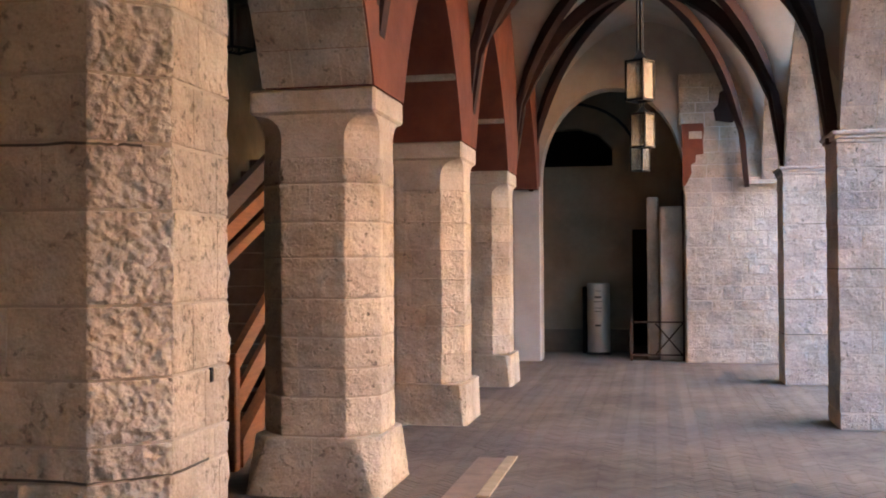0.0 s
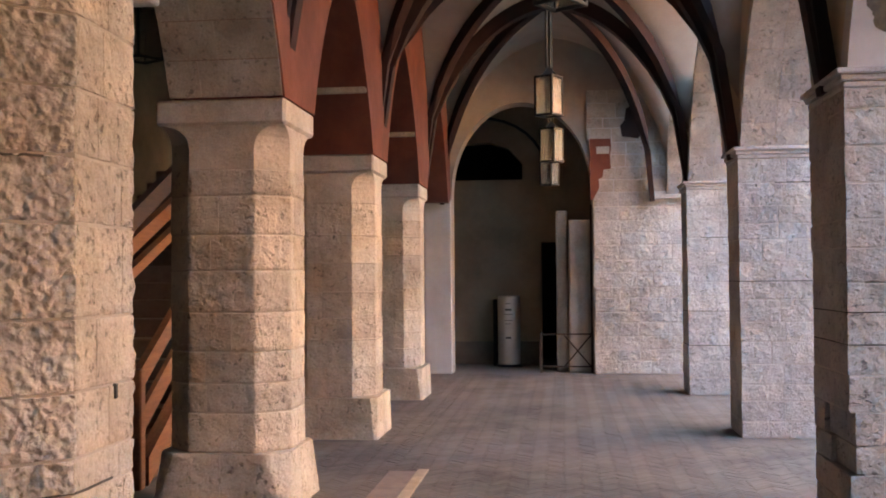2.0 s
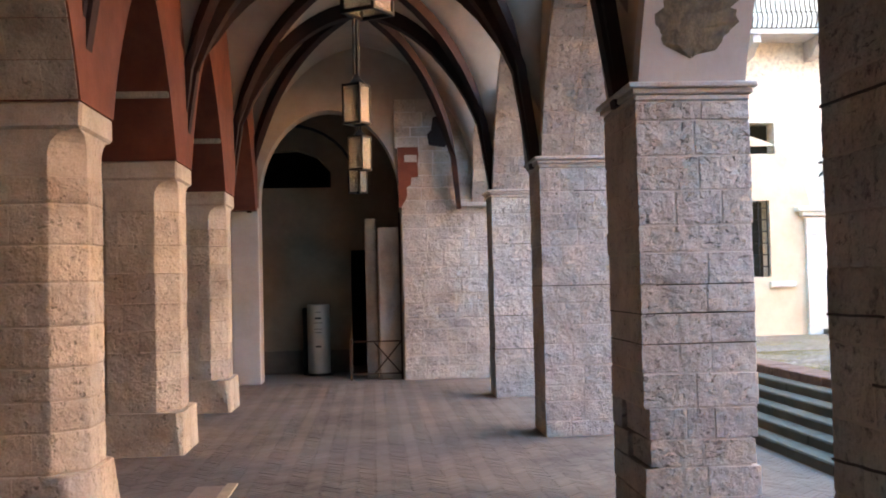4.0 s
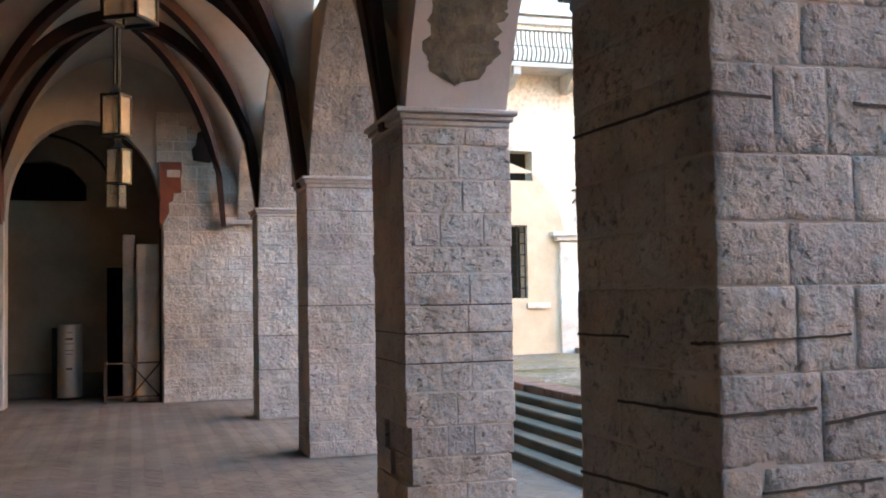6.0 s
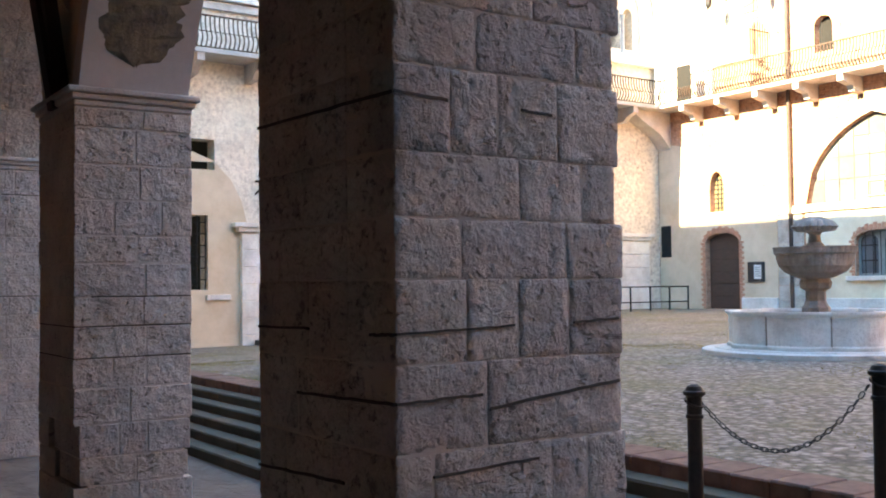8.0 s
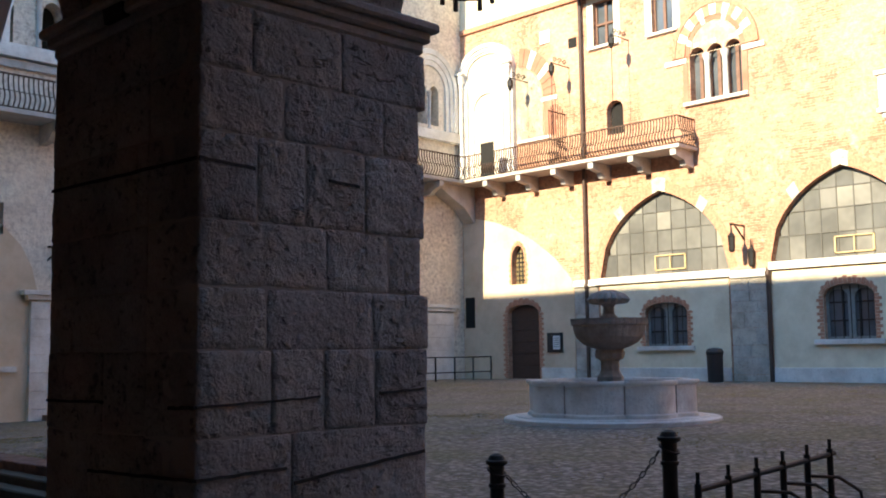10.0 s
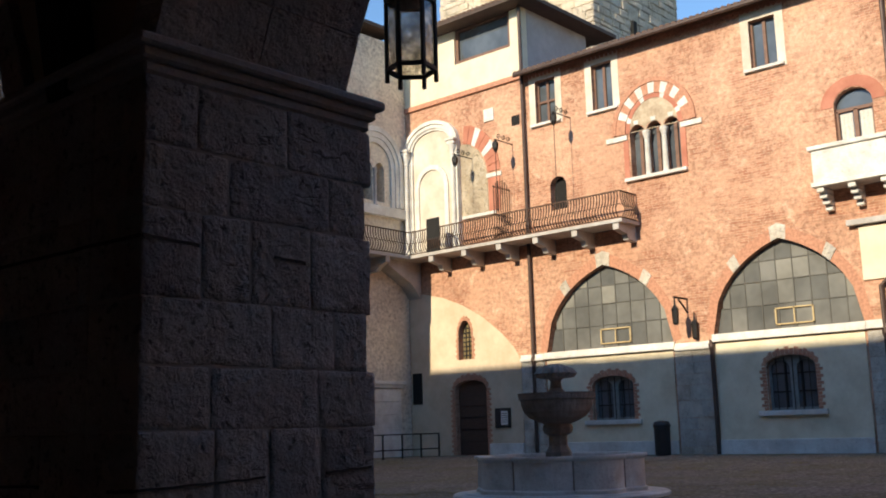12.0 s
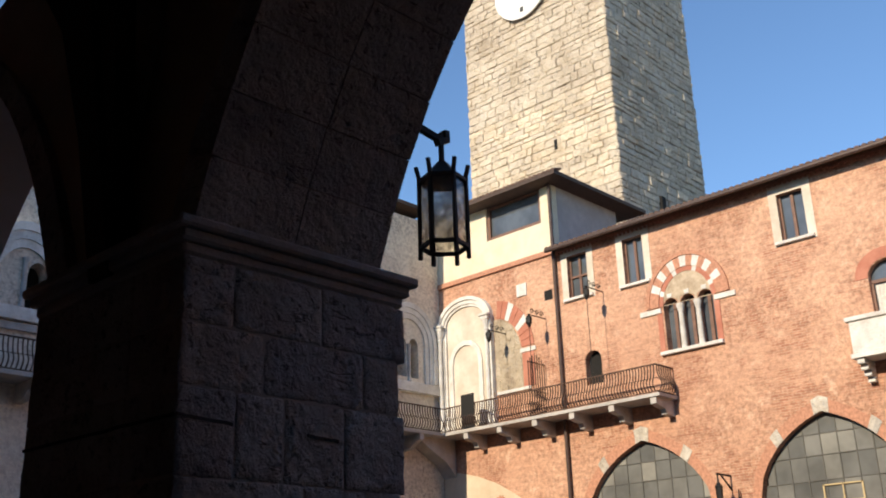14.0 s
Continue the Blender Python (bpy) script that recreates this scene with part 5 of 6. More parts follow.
for o, y0, y1, z0 in ((A1, 14.97, 19.54, 3.95), (A2, 9.43, 13.68, 4.05), (A3, 3.6, 8.0, 4.05)):
    w = paned(y0, y1, o, z0)
    ym = (y0 + y1) / 2
    part("vent_frame", box_mesh("vent_frame", plain("pale_vent_frame", (0.5, 0.38, 0.2), 0.6), *[s for s in ((EX + 0.16, EX + 0.19, ym - 0.75, ym + 0.35, z0 + 0.12, z0 + 0.16), (EX + 0.16, EX + 0.19, ym - 0.75, ym + 0.35, z0 + 0.56, z0 + 0.6), (EX + 0.16, EX + 0.19, ym - 0.75, ym - 0.7, z0 + 0.12, z0 + 0.6), (EX + 0.16, EX + 0.19, ym + 0.3, ym + 0.35, z0 + 0.12, z0 + 0.6), (EX + 0.16, EX + 0.19, ym - 0.22, ym - 0.18, z0 + 0.12, z0 + 0.6))]), w, "pale opening vent frame")
    ring = thing("brick_arch", "brick arch with white stone blocks set in it", "arch", "structure", "facade arches")
    for i in range(len(o) - 1):
        (a, za), (b, zb) = o[i], o[i + 1]
        for m in range(2):
            u0, v0, u1, v1 = a + (b - a) * m / 2, za + (zb - za) * m / 2, a + (b - a) * (m + 1) / 2, za + (zb - za) * (m + 1) / 2
            cx_, cz_ = (y0 + y1) / 2, z0 - 0.6
            k = 1.115
            key = i in (9, 10) or (i, m) in ((3, 1), (4, 0), (15, 1), (16, 0))
            kk = 1.135 if key else k
            q = [(u0, v0), (u1, v1), (cx_ + (u1 - cx_) * kk, cz_ + (v1 - cz_) * kk), (cx_ + (u0 - cx_) * kk, cz_ + (v0 - cz_) * kk)]
            part("voussoir", mesh_of("voussoir", *prism(q, EX - (0.03 if key else 0.012), EX + 0.1, "x"), PILASTER if key else BRICK_PIECE), ring)
for y0, y1, z0, zs, zt in LOW:
    w = glazing(y0, y1, round_top(y0, y1, z0, zs, zt), z0, zt, 3, 3, GLASS_SKY, label="segmental window with iron grille and toothed brick surround")
    part("casement", wall_mesh("casement", CASEMENT, round_top(y0, y1, z0, zs, zt), [round_top(a, b, c, d, e) for a, b, c, d, e in ((y0 + 0.07, y0 + 0.43 * (y1 - y0) - 0.0, z0 + 0.07, zs - 0.05, zs + 0.55 * (zt - zs)), (y0 + 0.57 * (y1 - y0), y1 - 0.07, z0 + 0.07, zs - 0.05, zs + 0.55 * (zt - zs)))], EX + 0.15, EX + 0.188, "x"), w, "grey-green painted casement")
    for i in range(1, 6):
        y = y0 + (y1 - y0) * i / 6
        part("grille_bar", box_mesh("grille_bar", IRON, (EX + 0.1, EX + 0.12, y - 0.01, y + 0.01, z0, zt - 0.05)), w)
    part("sill", box_mesh("sill", WHITE_STONE, (EX - 0.16, EX + 0.1, y0 - 0.25, y1 + 0.25, z0 - 0.14, z0 - 0.002)), w, "white stone sill")


def toothed(y0, y1, z0, zs, zt, parent, w=0.17):
    """Bricks set round an opening, long and short in turn."""
    n = int((zs - z0) / 0.085)
    for i in range(n):
        z = z0 + (zs - z0) * i / n
        l = w if i % 2 else w * 0.62
        for a, b in ((y0 - l, y0 - 0.002), (y1 + 0.002, y1 + l)):
            part("surround_brick", mesh_of("surround_brick", *block(EX - 0.045, EX - 0.004, a, b, z + 0.004, z + (zs - z0) / n - 0.006, bevel=0.004), BRICK_PIECE), parent)
    ym, rr, m = (y0 + y1) / 2, (y1 - y0) / 2, 18
    for i in range(m):
        a0, a1 = math.pi * (i + 0.06) / m, math.pi * (i + 0.94) / m
        l = w if i % 2 else w * 0.75
        q = [(ym - rr * math.cos(a0), zs + (zt - zs) * math.sin(a0)), (ym - rr * math.cos(a1), zs + (zt - zs) * math.sin(a1)), (ym - (rr + l * 0.6) * math.cos(a1), zs + (zt - zs + l) * math.sin(a1) + 0.03), (ym - (rr + l * 0.6) * math.cos(a0), zs + (zt - zs + l) * math.sin(a0) + 0.03)]
        part("surround_brick", mesh_of("surround_brick", *prism(q, EX - 0.045, EX - 0.004, "x"), BRICK_PIECE), parent)


for nm, dims in (("low", LOW[0]), ("low", LOW[1]), ("low", LOW[2]), ("door", (22.11, 23.52, 0.72, 2.95, 3.25)), ("slit", (22.68, 23.28, 3.95, 4.75, 5.3))):
    sr = thing("brick_surround", "toothed red brick surround of an opening", "surround", "structure", "brick surrounds")
    toothed(*dims, sr, 0.19 if nm != "slit" else 0.13)
dr = thing("door_1", "closed dark brown plank door under a low arch", "door", "structure")
leaf = part("leaf", wall_mesh("leaf", DOORWOOD, round_top(22.11, 23.52, 0.72, 2.95, 3.25), [], EX + 0.2, EX + 0.28, "x"), dr)
for z in (0.95, 1.35, 1.75, 2.15, 2.55, 2.9):
    part("board", box_mesh("board", DOORWOOD, (EX + 0.17, EX + 0.199, 22.15, 23.48, z - 0.17, z + 0.17), bevel=0.015), leaf)
w = glazing(22.68, 23.28, round_top(22.68, 23.28, 3.95, 4.75, 5.3), 3.95, 5.2, 4, 8, pane_glass("leaded_amber_glass", (0.25, 0.19, 0.1), 0.2), label="narrow lancet window with leaded panes")
for k, (y0, y1, z0, z1) in enumerate(WINS):
    w = thing("upper_window", "small upper window with brown frame and cream surround", "window", "structure", "upper windows")
    part("surround", wall_mesh("surround", SURROUND, rect(y0 - 0.25, y1 + 0.25, z0 - 0.12, z1 + 0.3), [rect(y0, y1, z0, z1)], EX - 0.02, EX - 0.003, "x"), w, "cream render surround")
    part("glass", wall_mesh("glass", GLASS_SKY, rect(y0, y1, z0, z1), [], EX + 0.2, EX + 0.21, "x"), w)
    ym = (y0 + y1) / 2
    for a, b in ((y0, y0 + 0.06), (y1 - 0.06, y1), (ym - 0.05, ym + 0.05)):
        part("frame", box_mesh("frame", FRAMEWOOD, (EX + 0.14, EX + 0.198, a, b, z0, z1)), w)
    if k == 0:
        part("frame", box_mesh("frame", FRAMEWOOD, (EX + 0.13, EX + 0.195, y0, y1, z0 + 0.72, z0 + 0.8)), w)
    part("sill", box_mesh("sill", WHITE_STONE, (EX - 0.12, EX + 0.1, y0 - 0.2, y1 + 0.2, z0 - 0.09, z0 - 0.002)), w, "stone sill")
# triple window
tw = thing("triple_window", "three-light window on white colonnettes under a striped round arch", "window", "structure")
for a, b in LANC:
    part("glass", wall_mesh("glass", GLASS_SKY, round_top(a, b, 9.07, 10.45, 10.72), [], EX + 0.3, EX + 0.31, "x"), tw)
    part("frame", box_mesh("frame", FRAMEWOOD, (EX + 0.24, EX + 0.298, (a + b) / 2 - 0.06, (a + b) / 2 + 0.06, 9.07, 10.6)), tw)
for y in (14.86, 15.46):
    part("colonnette", mesh_of("colonnette", *[(lambda v, f: ([(p[0] + EX + 0.06, p[1] + y, p[2]) for p in v], f))(*lathe([(0.11, 9.07), (0.09, 9.15), (0.075, 10.2), (0.085, 10.24), (0.13, 10.42), (0.13, 10.48)], 12))][0], WHITE_STONE), tw, "white stone colonnette")
part("sill", box_mesh("sill", WHITE_STONE, (EX - 0.14, EX + 0.25, 14.1, 16.22, 8.96, 9.066)), tw, "white stone sill")
tym = [(15.16 + 0.98 * math.cos(math.pi * i / 16), 10.5 + 1.12 * math.sin(math.pi * i / 16)) for i in range(17)]
part("tympanum", wall_mesh("tympanum", TYMPANUM, tym, [round_top(a, b, 10.52, 10.6, 10.72) for a, b in LANC], EX - 0.012, EX - 0.003, "x"), tw, "beige rendered tympanum")
for i in range(17):
    a0, a1 = math.pi * i / 17, math.pi * (i + 1) / 17
    q = [(15.16 + r_ * math.cos(a), 10.5 + r_ * 1.1 * math.sin(a)) for r_, a in ((1.0, a0), (1.32, a0), (1.32, a1), (1.0, a1))]
    part("voussoir", mesh_of("voussoir", *prism(q, EX - 0.05, EX - 0.002, "x"), WHITE_STONE if i % 2 == 0 and 1 < i < 15 else BRICK_PIECE), tw)
    q = [(15.16 + r_ * math.cos(a), 10.5 + r_ * 1.1 * math.sin(a)) for r_, a in ((1.32, a0), (1.44, a0), (1.44, a1), (1.32, a1))]
    part("hood_brick", mesh_of("hood_brick", *prism(q, EX - 0.08, EX - 0.002, "x"), BRICK_PIECE), tw)
for i in range(20):
    a0, a1 = math.pi * i / 20, math.pi * (i + 1) / 20
    q = [(15.16 + u * math.cos(a), 10.5 + u * 1.13 * math.sin(a)) for u, a in ((0.84, a0), (0.985, a0), (0.985, a1), (0.84, a1))]
    part("inner_order", mesh_of("inner_order", *prism(q, EX - 0.028, EX - 0.013, "x"), WHITE_STONE if i % 5 == 2 else RED_ARCH), tw)
for a, b in LANC:
    part("head_stone", mesh_of("head_stone", *prism([((a + b) / 2 - 0.07, 10.73), ((a + b) / 2 + 0.07, 10.73), ((a + b) / 2 + 0.09, 10.86), ((a + b) / 2 - 0.09, 10.86)], EX - 0.03, EX - 0.0125, "x"), WHITE_STONE), tw)
for y in (14.1, 16.07):
    part("jamb", box_mesh("jamb", RED_ARCH, (EX - 0.03, EX - 0.003, y, y + 0.18, 9.07, 10.29)), tw)
for y0, y1 in ((13.55, 14.25), (16.1, 16.85)):
    part("impost", box_mesh("impost", WHITE_STONE, (EX - 0.06, EX - 0.003, y0, y1, 10.3, 10.46)), tw)
# window with the white stone balcony
bwn = thing("balcony_window", "round-headed window with white curtains behind a brown frame", "window", "structure")
part("glass", wall_mesh("glass", GLASS_SKY, round_top(8.67, 9.7, 8.5, 9.85, 10.3), [], EX + 0.2, EX + 0.21, "x"), bwn)
for a, b, z0, z1 in ((8.67, 9.7, 9.7, 9.8), (9.12, 9.24, 8.5, 9.75), (8.67, 8.74, 8.5, 9.75), (9.63, 9.7, 8.5, 9.75)):
    part("frame", box_mesh("frame", FRAMEWOOD, (EX + 0.13, EX + 0.19, a, b, z0, z1)), bwn)
for y0, y1 in ((8.76, 9.08), (9.28, 9.6)):
    cv_, cf_ = [], []
    for i in range(17):
        y = y0 + (y1 - y0) * i / 16
        for z in (8.5, 9.66):
            cv_.append((EX + 0.194 - 0.02 * abs(math.sin(i * 1.3)), y, z))
    cf_ = [[2 * i, 2 * i + 1, 2 * i + 3, 2 * i + 2] for i in range(16)]
    part("curtain", mesh_of("curtain", cv_, cf_, CURTAIN), bwn, "white curtain")
ringo = thing("brick_arch", "smooth red arch over the balcony window", "arch", "structure")
for i in range(14):
    a0, a1 = math.pi * i / 14, math.pi * (i + 1) / 14
    q = [(9.185 + r_ * math.cos(a), 9.85 + r_ * 0.9 * math.sin(a)) for r_, a in ((0.52, a0), (0.86, a0), (0.86, a1), (0.52, a1))]
    part("voussoir", mesh_of("voussoir", *prism(q, EX - 0.02, EX - 0.002, "x"), RED_ARCH), ringo)
sb = thing("stone_balcony", "closed white stone balcony on stepped corbels", "balcony")
part("parapet", box_mesh("parapet", WHITE_STONE, (EX - 0.75, EX - 0.63, 8.2, 10.15, 7.72, 8.58), (EX - 0.63, EX - 0.003, 10.03, 10.15, 7.72, 8.58), (EX - 0.63, EX - 0.003, 8.2, 8.32, 7.72, 8.58), (EX - 0.82, EX - 0.004, 8.12, 10.23, 8.58, 8.7), bevel=0.02), sb)
part("floor_slab", box_mesh("floor_slab", WHITE_STONE, (EX - 0.8, EX - 0.003, 8.15, 10.2, 7.6, 7.72)), sb)
for y in (8.35, 9.18, 10.0):
    for j in range(4):
        part("corbel", box_mesh("corbel", WHITE_STONE, (EX - 0.72 + 0.17 * j, EX - 0.003, y - 0.1, y + 0.1, 7.6 - 0.14 * (j + 1), 7.596 - 0.14 * j), bevel=0.02), sb)
thing("plaque", "large pale stone tablet under a moulded ledge", "plaque", "structure", me=box_mesh("plaque", CREAM, (EX - 0.06, EX - 0.003, 7.4, 9.35, 5.1, 6.5)))
thing("plaque_ledge", "moulded ledge above the tablet", "ledge", "structure", me=box_mesh("plaque_ledge", TRIM, (EX - 0.22, EX - 0.003, 7.2, 9.6, 6.55, 6.7)))
# bricked-up arch, white stone doorway, dark window above the balcony
wd = thing("white_doorway", "white stone doorway with a moulded segmental arch beside the corner", "doorway", "structure")
for j, (o, t) in enumerate(((0.0, 0.2), (0.14, 0.15), (0.26, 0.1))):
    part("archivolt", wall_mesh("archivolt", WHITE_STONE, round_top(22.95 + o, 25.57 - o, 7.6, 11.75, 12.72 - o, 16), [round_top(22.95 + o + (0.135 if j < 2 else 0.1), 25.57 - o - (0.135 if j < 2 else 0.1), 7.605, 11.75, 12.72 - o - (0.135 if j < 2 else 0.1), 16)], EX - t, EX - 0.003, "x"), wd, "moulded white stone band")
for y in (23.12, 25.4):
    part("column", mesh_of("column", *[([(q[0] + EX - 0.24, q[1] + y, q[2]) for q in v], f) for v, f in [lathe([(0.13, 7.6), (0.13, 7.8), (0.085, 7.9), (0.075, 11.2), (0.1, 11.25), (0.08, 11.3), (0.16, 11.6)], 12)]][0], WHITE_STONE), wd, "slender white column")
    part("capital", box_mesh("capital", WHITE_STONE, (EX - 0.42, EX - 0.201, y - 0.22, y + 0.22, 11.72, 11.82), (EX - 0.38, EX - 0.201, y - 0.17, y + 0.17, 11.58, 11.72), bevel=0.03), wd, "carved white capital")
thing("inner_arch", "inner white stone arch of the doorway", "arch", "structure", me=wall_mesh("inner_arch", WHITE_STONE, round_top(23.5, 25.1, 7.6, 10.3, 11.1), [round_top(23.68, 24.92, 7.605, 10.28, 10.92)], EX - 0.1, EX - 0.041, "x"))
thing("doorway_infill", "cream plaster inside the white doorway", "wall", "structure", me=wall_mesh("doorway_infill", SURROUND, round_top(23.3, 25.2, 7.61, 11.74, 12.36), [], EX - 0.04, EX - 0.0035, "x"))
ra = thing("ruined_arch", "bricked-up red and white arch cut off by the white doorway", "arch", "structure")
for i in range(9):
    a0, a1 = radians(2 + 82 * i / 9), radians(2 + 82 * (i + 1) / 9 - 0.6)
    q = [(22.93 - u * math.cos(a), 10.3 + w * math.sin(a)) for u, w, a in ((1.22, 1.29, a0), (1.76, 1.95, a0), (1.76, 1.95, a1), (1.22, 1.29, a1))]
    part("voussoir", mesh_of("voussoir", *prism(q, EX - 0.035, EX - 0.002, "x"), WHITE_STONE if i in (3, 6) else RED_ARCH), ra)
part("impost", box_mesh("impost", WHITE_STONE, (EX - 0.05, EX - 0.003, 21.1, 21.78, 10.14, 10.29)), ra)
part("infill", wall_mesh("infill", RUBBLE, [(21.74, 8.95), (21.74, 10.3), (21.85, 10.75), (22.1, 11.2), (22.5, 11.5), (22.93, 11.58), (22.93, 8.95)], [], EX - 0.018, EX - 0.003, "x"), ra, "rough rubble infill")
part("sill", box_mesh("sill", WHITE_STONE, (EX - 0.07, EX - 0.003, 21.4, 22.9, 8.84, 8.95)), ra)
part("jamb", box_mesh("jamb", RED_ARCH, (EX - 0.03, EX - 0.003, 21.2, 21.7, 8.96, 10.13)), ra)
thing("carved_stone", "small pale carved stone set in the brickwork", "stone", "structure", me=box_mesh("carved_stone", WHITE_STONE, (EX - 0.05, EX - 0.003, 21.35, 21.8, 12.15, 12.6), bevel=0.03))
# no recess here: the hole's shade is a thin black box
thing("putlog_hole", "near-black square standing for a shaded hole in the brickwork", "opening", "structure", me=box_mesh("putlog_hole", VOID, (EX - 0.012, EX - 0.003, 20.25, 20.6, 11.75, 12.1)))
# window, not a door; black sheet stands for the dark inside
thing("balcony_door", "round-headed window above the balcony, filled with a near-black sheet", "door", "structure", me=wall_mesh("balcony_door", VOID, round_top(18.48, 19.12, 8.55, 9.36, 9.66), [], EX + 0.25, EX + 0.27, "x"))

# ---- iron balcony along the east and north sides ----
BZ = 7.66
def s_bar():
    pts = []
    for i in range(11):
        s = i / 10
        pts.append((-0.09 * math.sin(math.pi * 2 * s) * (1 if s < 0.5 else 0.45) - 0.05 * math.sin(math.pi * s), 0, 0.05 + 0.8 * s))
    return mesh_of("baluster", *sweep(pts, 0.028), RUST)


BAR = s_bar()
bal = thing("iron_balcony", "long stone balcony with rusty S-shaped iron balusters", "balcony")
part("slab", mesh_of("slab", *prism([(9.0, 24.55), (25.95, 24.55), (25.95, 15.85), (26.998, 15.85), (26.998, 25.6), (9.0, 25.6)], BZ - 0.1, BZ, "z"), TRIM), bal, "stone balcony slab")
for z, t in ((BZ + 0.86, 0.04), (BZ + 0.05, 0.03), (BZ + 0.45, 0.018)):
    part("rail", mesh_of("rail", *join(sweep([(26.02, 15.93, z), (26.02, 24.62, z)], t), sweep([(26.02, 24.62, z), (9.0, 24.62, z)], t), sweep([(26.02, 15.93, z), (26.98, 15.93, z)], t)), RUST), bal, "iron rail")
y = 16.0
while y < 24.55:
    part("baluster", BAR, bal, at=Matrix.Translation((26.02, y, BZ)))
    y += 0.105
x = 9.1
while x < 25.95:
    if x < 14 or x > 21:
        part("baluster", BAR, bal, at=Matrix.Translation((x, 24.62, BZ)) @ Matrix.Rotation(radians(90), 4, "Z"))
    x += 0.125
for i in range(7):
    part("baluster", BAR, bal, at=Matrix.Translation((26.1 + 0.125 * i, 15.93, BZ)) @ Matrix.Rotation(radians(90), 4, "Z"))
for y in (16.1, 17.6, 19.1, 20.6, 22.1, 23.6):
    c = part("corbel", mesh_of("corbel", *prism([(26.0, BZ - 0.101), (26.0, BZ - 0.3), (26.2, BZ - 0.36), (26.45, BZ - 0.4), (26.55, BZ - 0.56), (26.996, BZ - 0.6), (26.996, BZ - 0.101)], y - 0.1, y + 0.1, "y"), TRIM), bal, "scrolled stone corbel")
for x in (9.6, 11.3, 13.0, 24.9):
    part("corbel", mesh_of("corbel", *prism([(24.6, BZ - 0.101), (24.6, BZ - 0.3), (24.9, BZ - 0.4), (25.1, BZ - 0.56), (25.596, BZ - 0.6), (25.596, BZ - 0.101)], x - 0.1, x + 0.1, "x"), TRIM), bal)
part("corner_support", mesh_of("corner_support", *prism([(25.0, BZ - 0.102), (26.2, BZ - 0.102), (26.99, BZ - 0.102), (26.99, BZ - 1.4), (26.5, BZ - 0.9), (25.6, BZ - 0.45)], 25.0, 25.59, "y"), TRIM), bal, "stone corbelling under the corner")
part("gate_panel", box_mesh("gate_panel", IRON, (25.97, 26.01, 23.15, 23.75, BZ + 0.02, BZ + 1.2)), bal, "dark sheet-iron gate panel")
gt = thing("spiked_gate", "rusty spiked iron gate across the balcony", "gate")
for i in range(8):
    part("bar", mesh_of("bar", *sweep([(26.05 + 0.12 * i, 20.75, BZ), (26.05 + 0.12 * i, 20.75, BZ + 1.9 + 0.25 * math.sin(math.pi * i / 7))], 0.025), RUST), gt)
for z in (BZ + 0.9, BZ + 1.85):
    part("cross_bar", mesh_of("cross_bar", *sweep([(26.02, 20.75, z), (26.95, 20.75, z)], 0.03), RUST), gt)


def scroll_bracket(y, z, group="lamp brackets"):
    b = thing("scroll_bracket", "wrought-iron scroll bracket with a hanging rod and small lantern", "lamp bracket", group=group)
    part("arm", mesh_of("arm", *sweep([(EX - 0.01, y, z), (EX - 1.0, y, z)], 0.03), IRON), b)
    for k in range(3):
        cx = EX - 0.25 - 0.26 * k
        part("scroll", mesh_of("scroll", *sweep([(cx + (0.11 - 0.007 * i) * math.cos(i * 0.6), y, z + 0.13 + (0.11 - 0.007 * i) * math.sin(i * 0.6)) for i in range(14)], 0.022), IRON), b)
    part("rod", mesh_of("rod", *sweep([(EX - 0.95, y, z), (EX - 0.95, y, BZ + 1.0)], 0.016), IRON), b)
    part("lamp", mesh_of("lamp", *[([(q[0] + EX - 0.95, q[1] + y, q[2]) for q in v], f) for v, f in [lathe([(0.03, z - 0.45), (0.1, z - 0.3), (0.11, z - 0.12), (0.03, z - 0.02)], 6)]][0], IRON), b)


for y, z in ((22.4, 10.95), (20.6, 11.1), (18.2, 11.5)):
    scroll_bracket(y, z)

# wall lantern between the big windows
wl = thing("wall_lantern", "pair of black iron lanterns on an angled wall bracket", "lantern")
part("bracket", mesh_of("bracket", *join(sweep([(EX - 0.005, 14.45, 5.15), (EX - 0.8, 14.45, 5.15)], 0.05), sweep([(EX - 0.005, 14.45, 4.75), (EX - 0.55, 14.45, 5.13)], 0.04)), IRON), wl)
for x, y, z in ((EX - 0.75, 14.45, 4.35), (EX - 0.12, 14.2, 3.95)):
    part("lantern_body", mesh_of("lantern_body", *[([(q[0] + x, q[1] + y, q[2]) for q in v], f) for v, f in [lathe([(0.05, z), (0.085, z + 0.05), (0.1, z + 0.42), (0.11, z + 0.45), (0.03, z + 0.58), (0.015, z + 0.8)], 6)]][0], IRON), wl)
# downpipes
for y, z0, z1, nm in ((20.02, 0.5, 16.3, "tall brown downpipe"), (13.72, 0.5, 3.9, "short brown downpipe"), (8.9, 0.5, 4.9, "brown downpipe with a bend")):
    pts = [(EX - 0.12, y, z0), (EX - 0.12, y, z1)]
    if y < 9:
        pts += [(EX - 0.12, y - 0.7, z1 + 0.7), (EX - 0.12, y - 0.75, 13.2)]
    dp = thing("downpipe", nm + " fixed to the facade", "downpipe", group="downpipes")
    part("pipe", mesh_of("pipe", *sweep(pts, 0.12, sides=10), PIPE), dp)
    part("hopper", mesh_of("hopper", *[([(q[0] + EX - 0.12, q[1] + y, q[2]) for q in v], f) for v, f in [lathe([(0.06, min(z1, 3.7) - 0.1), (0.09, min(z1, 3.7)), (0.09, min(z1, 3.7) + 0.1)], 10)]][0], PIPE), dp)
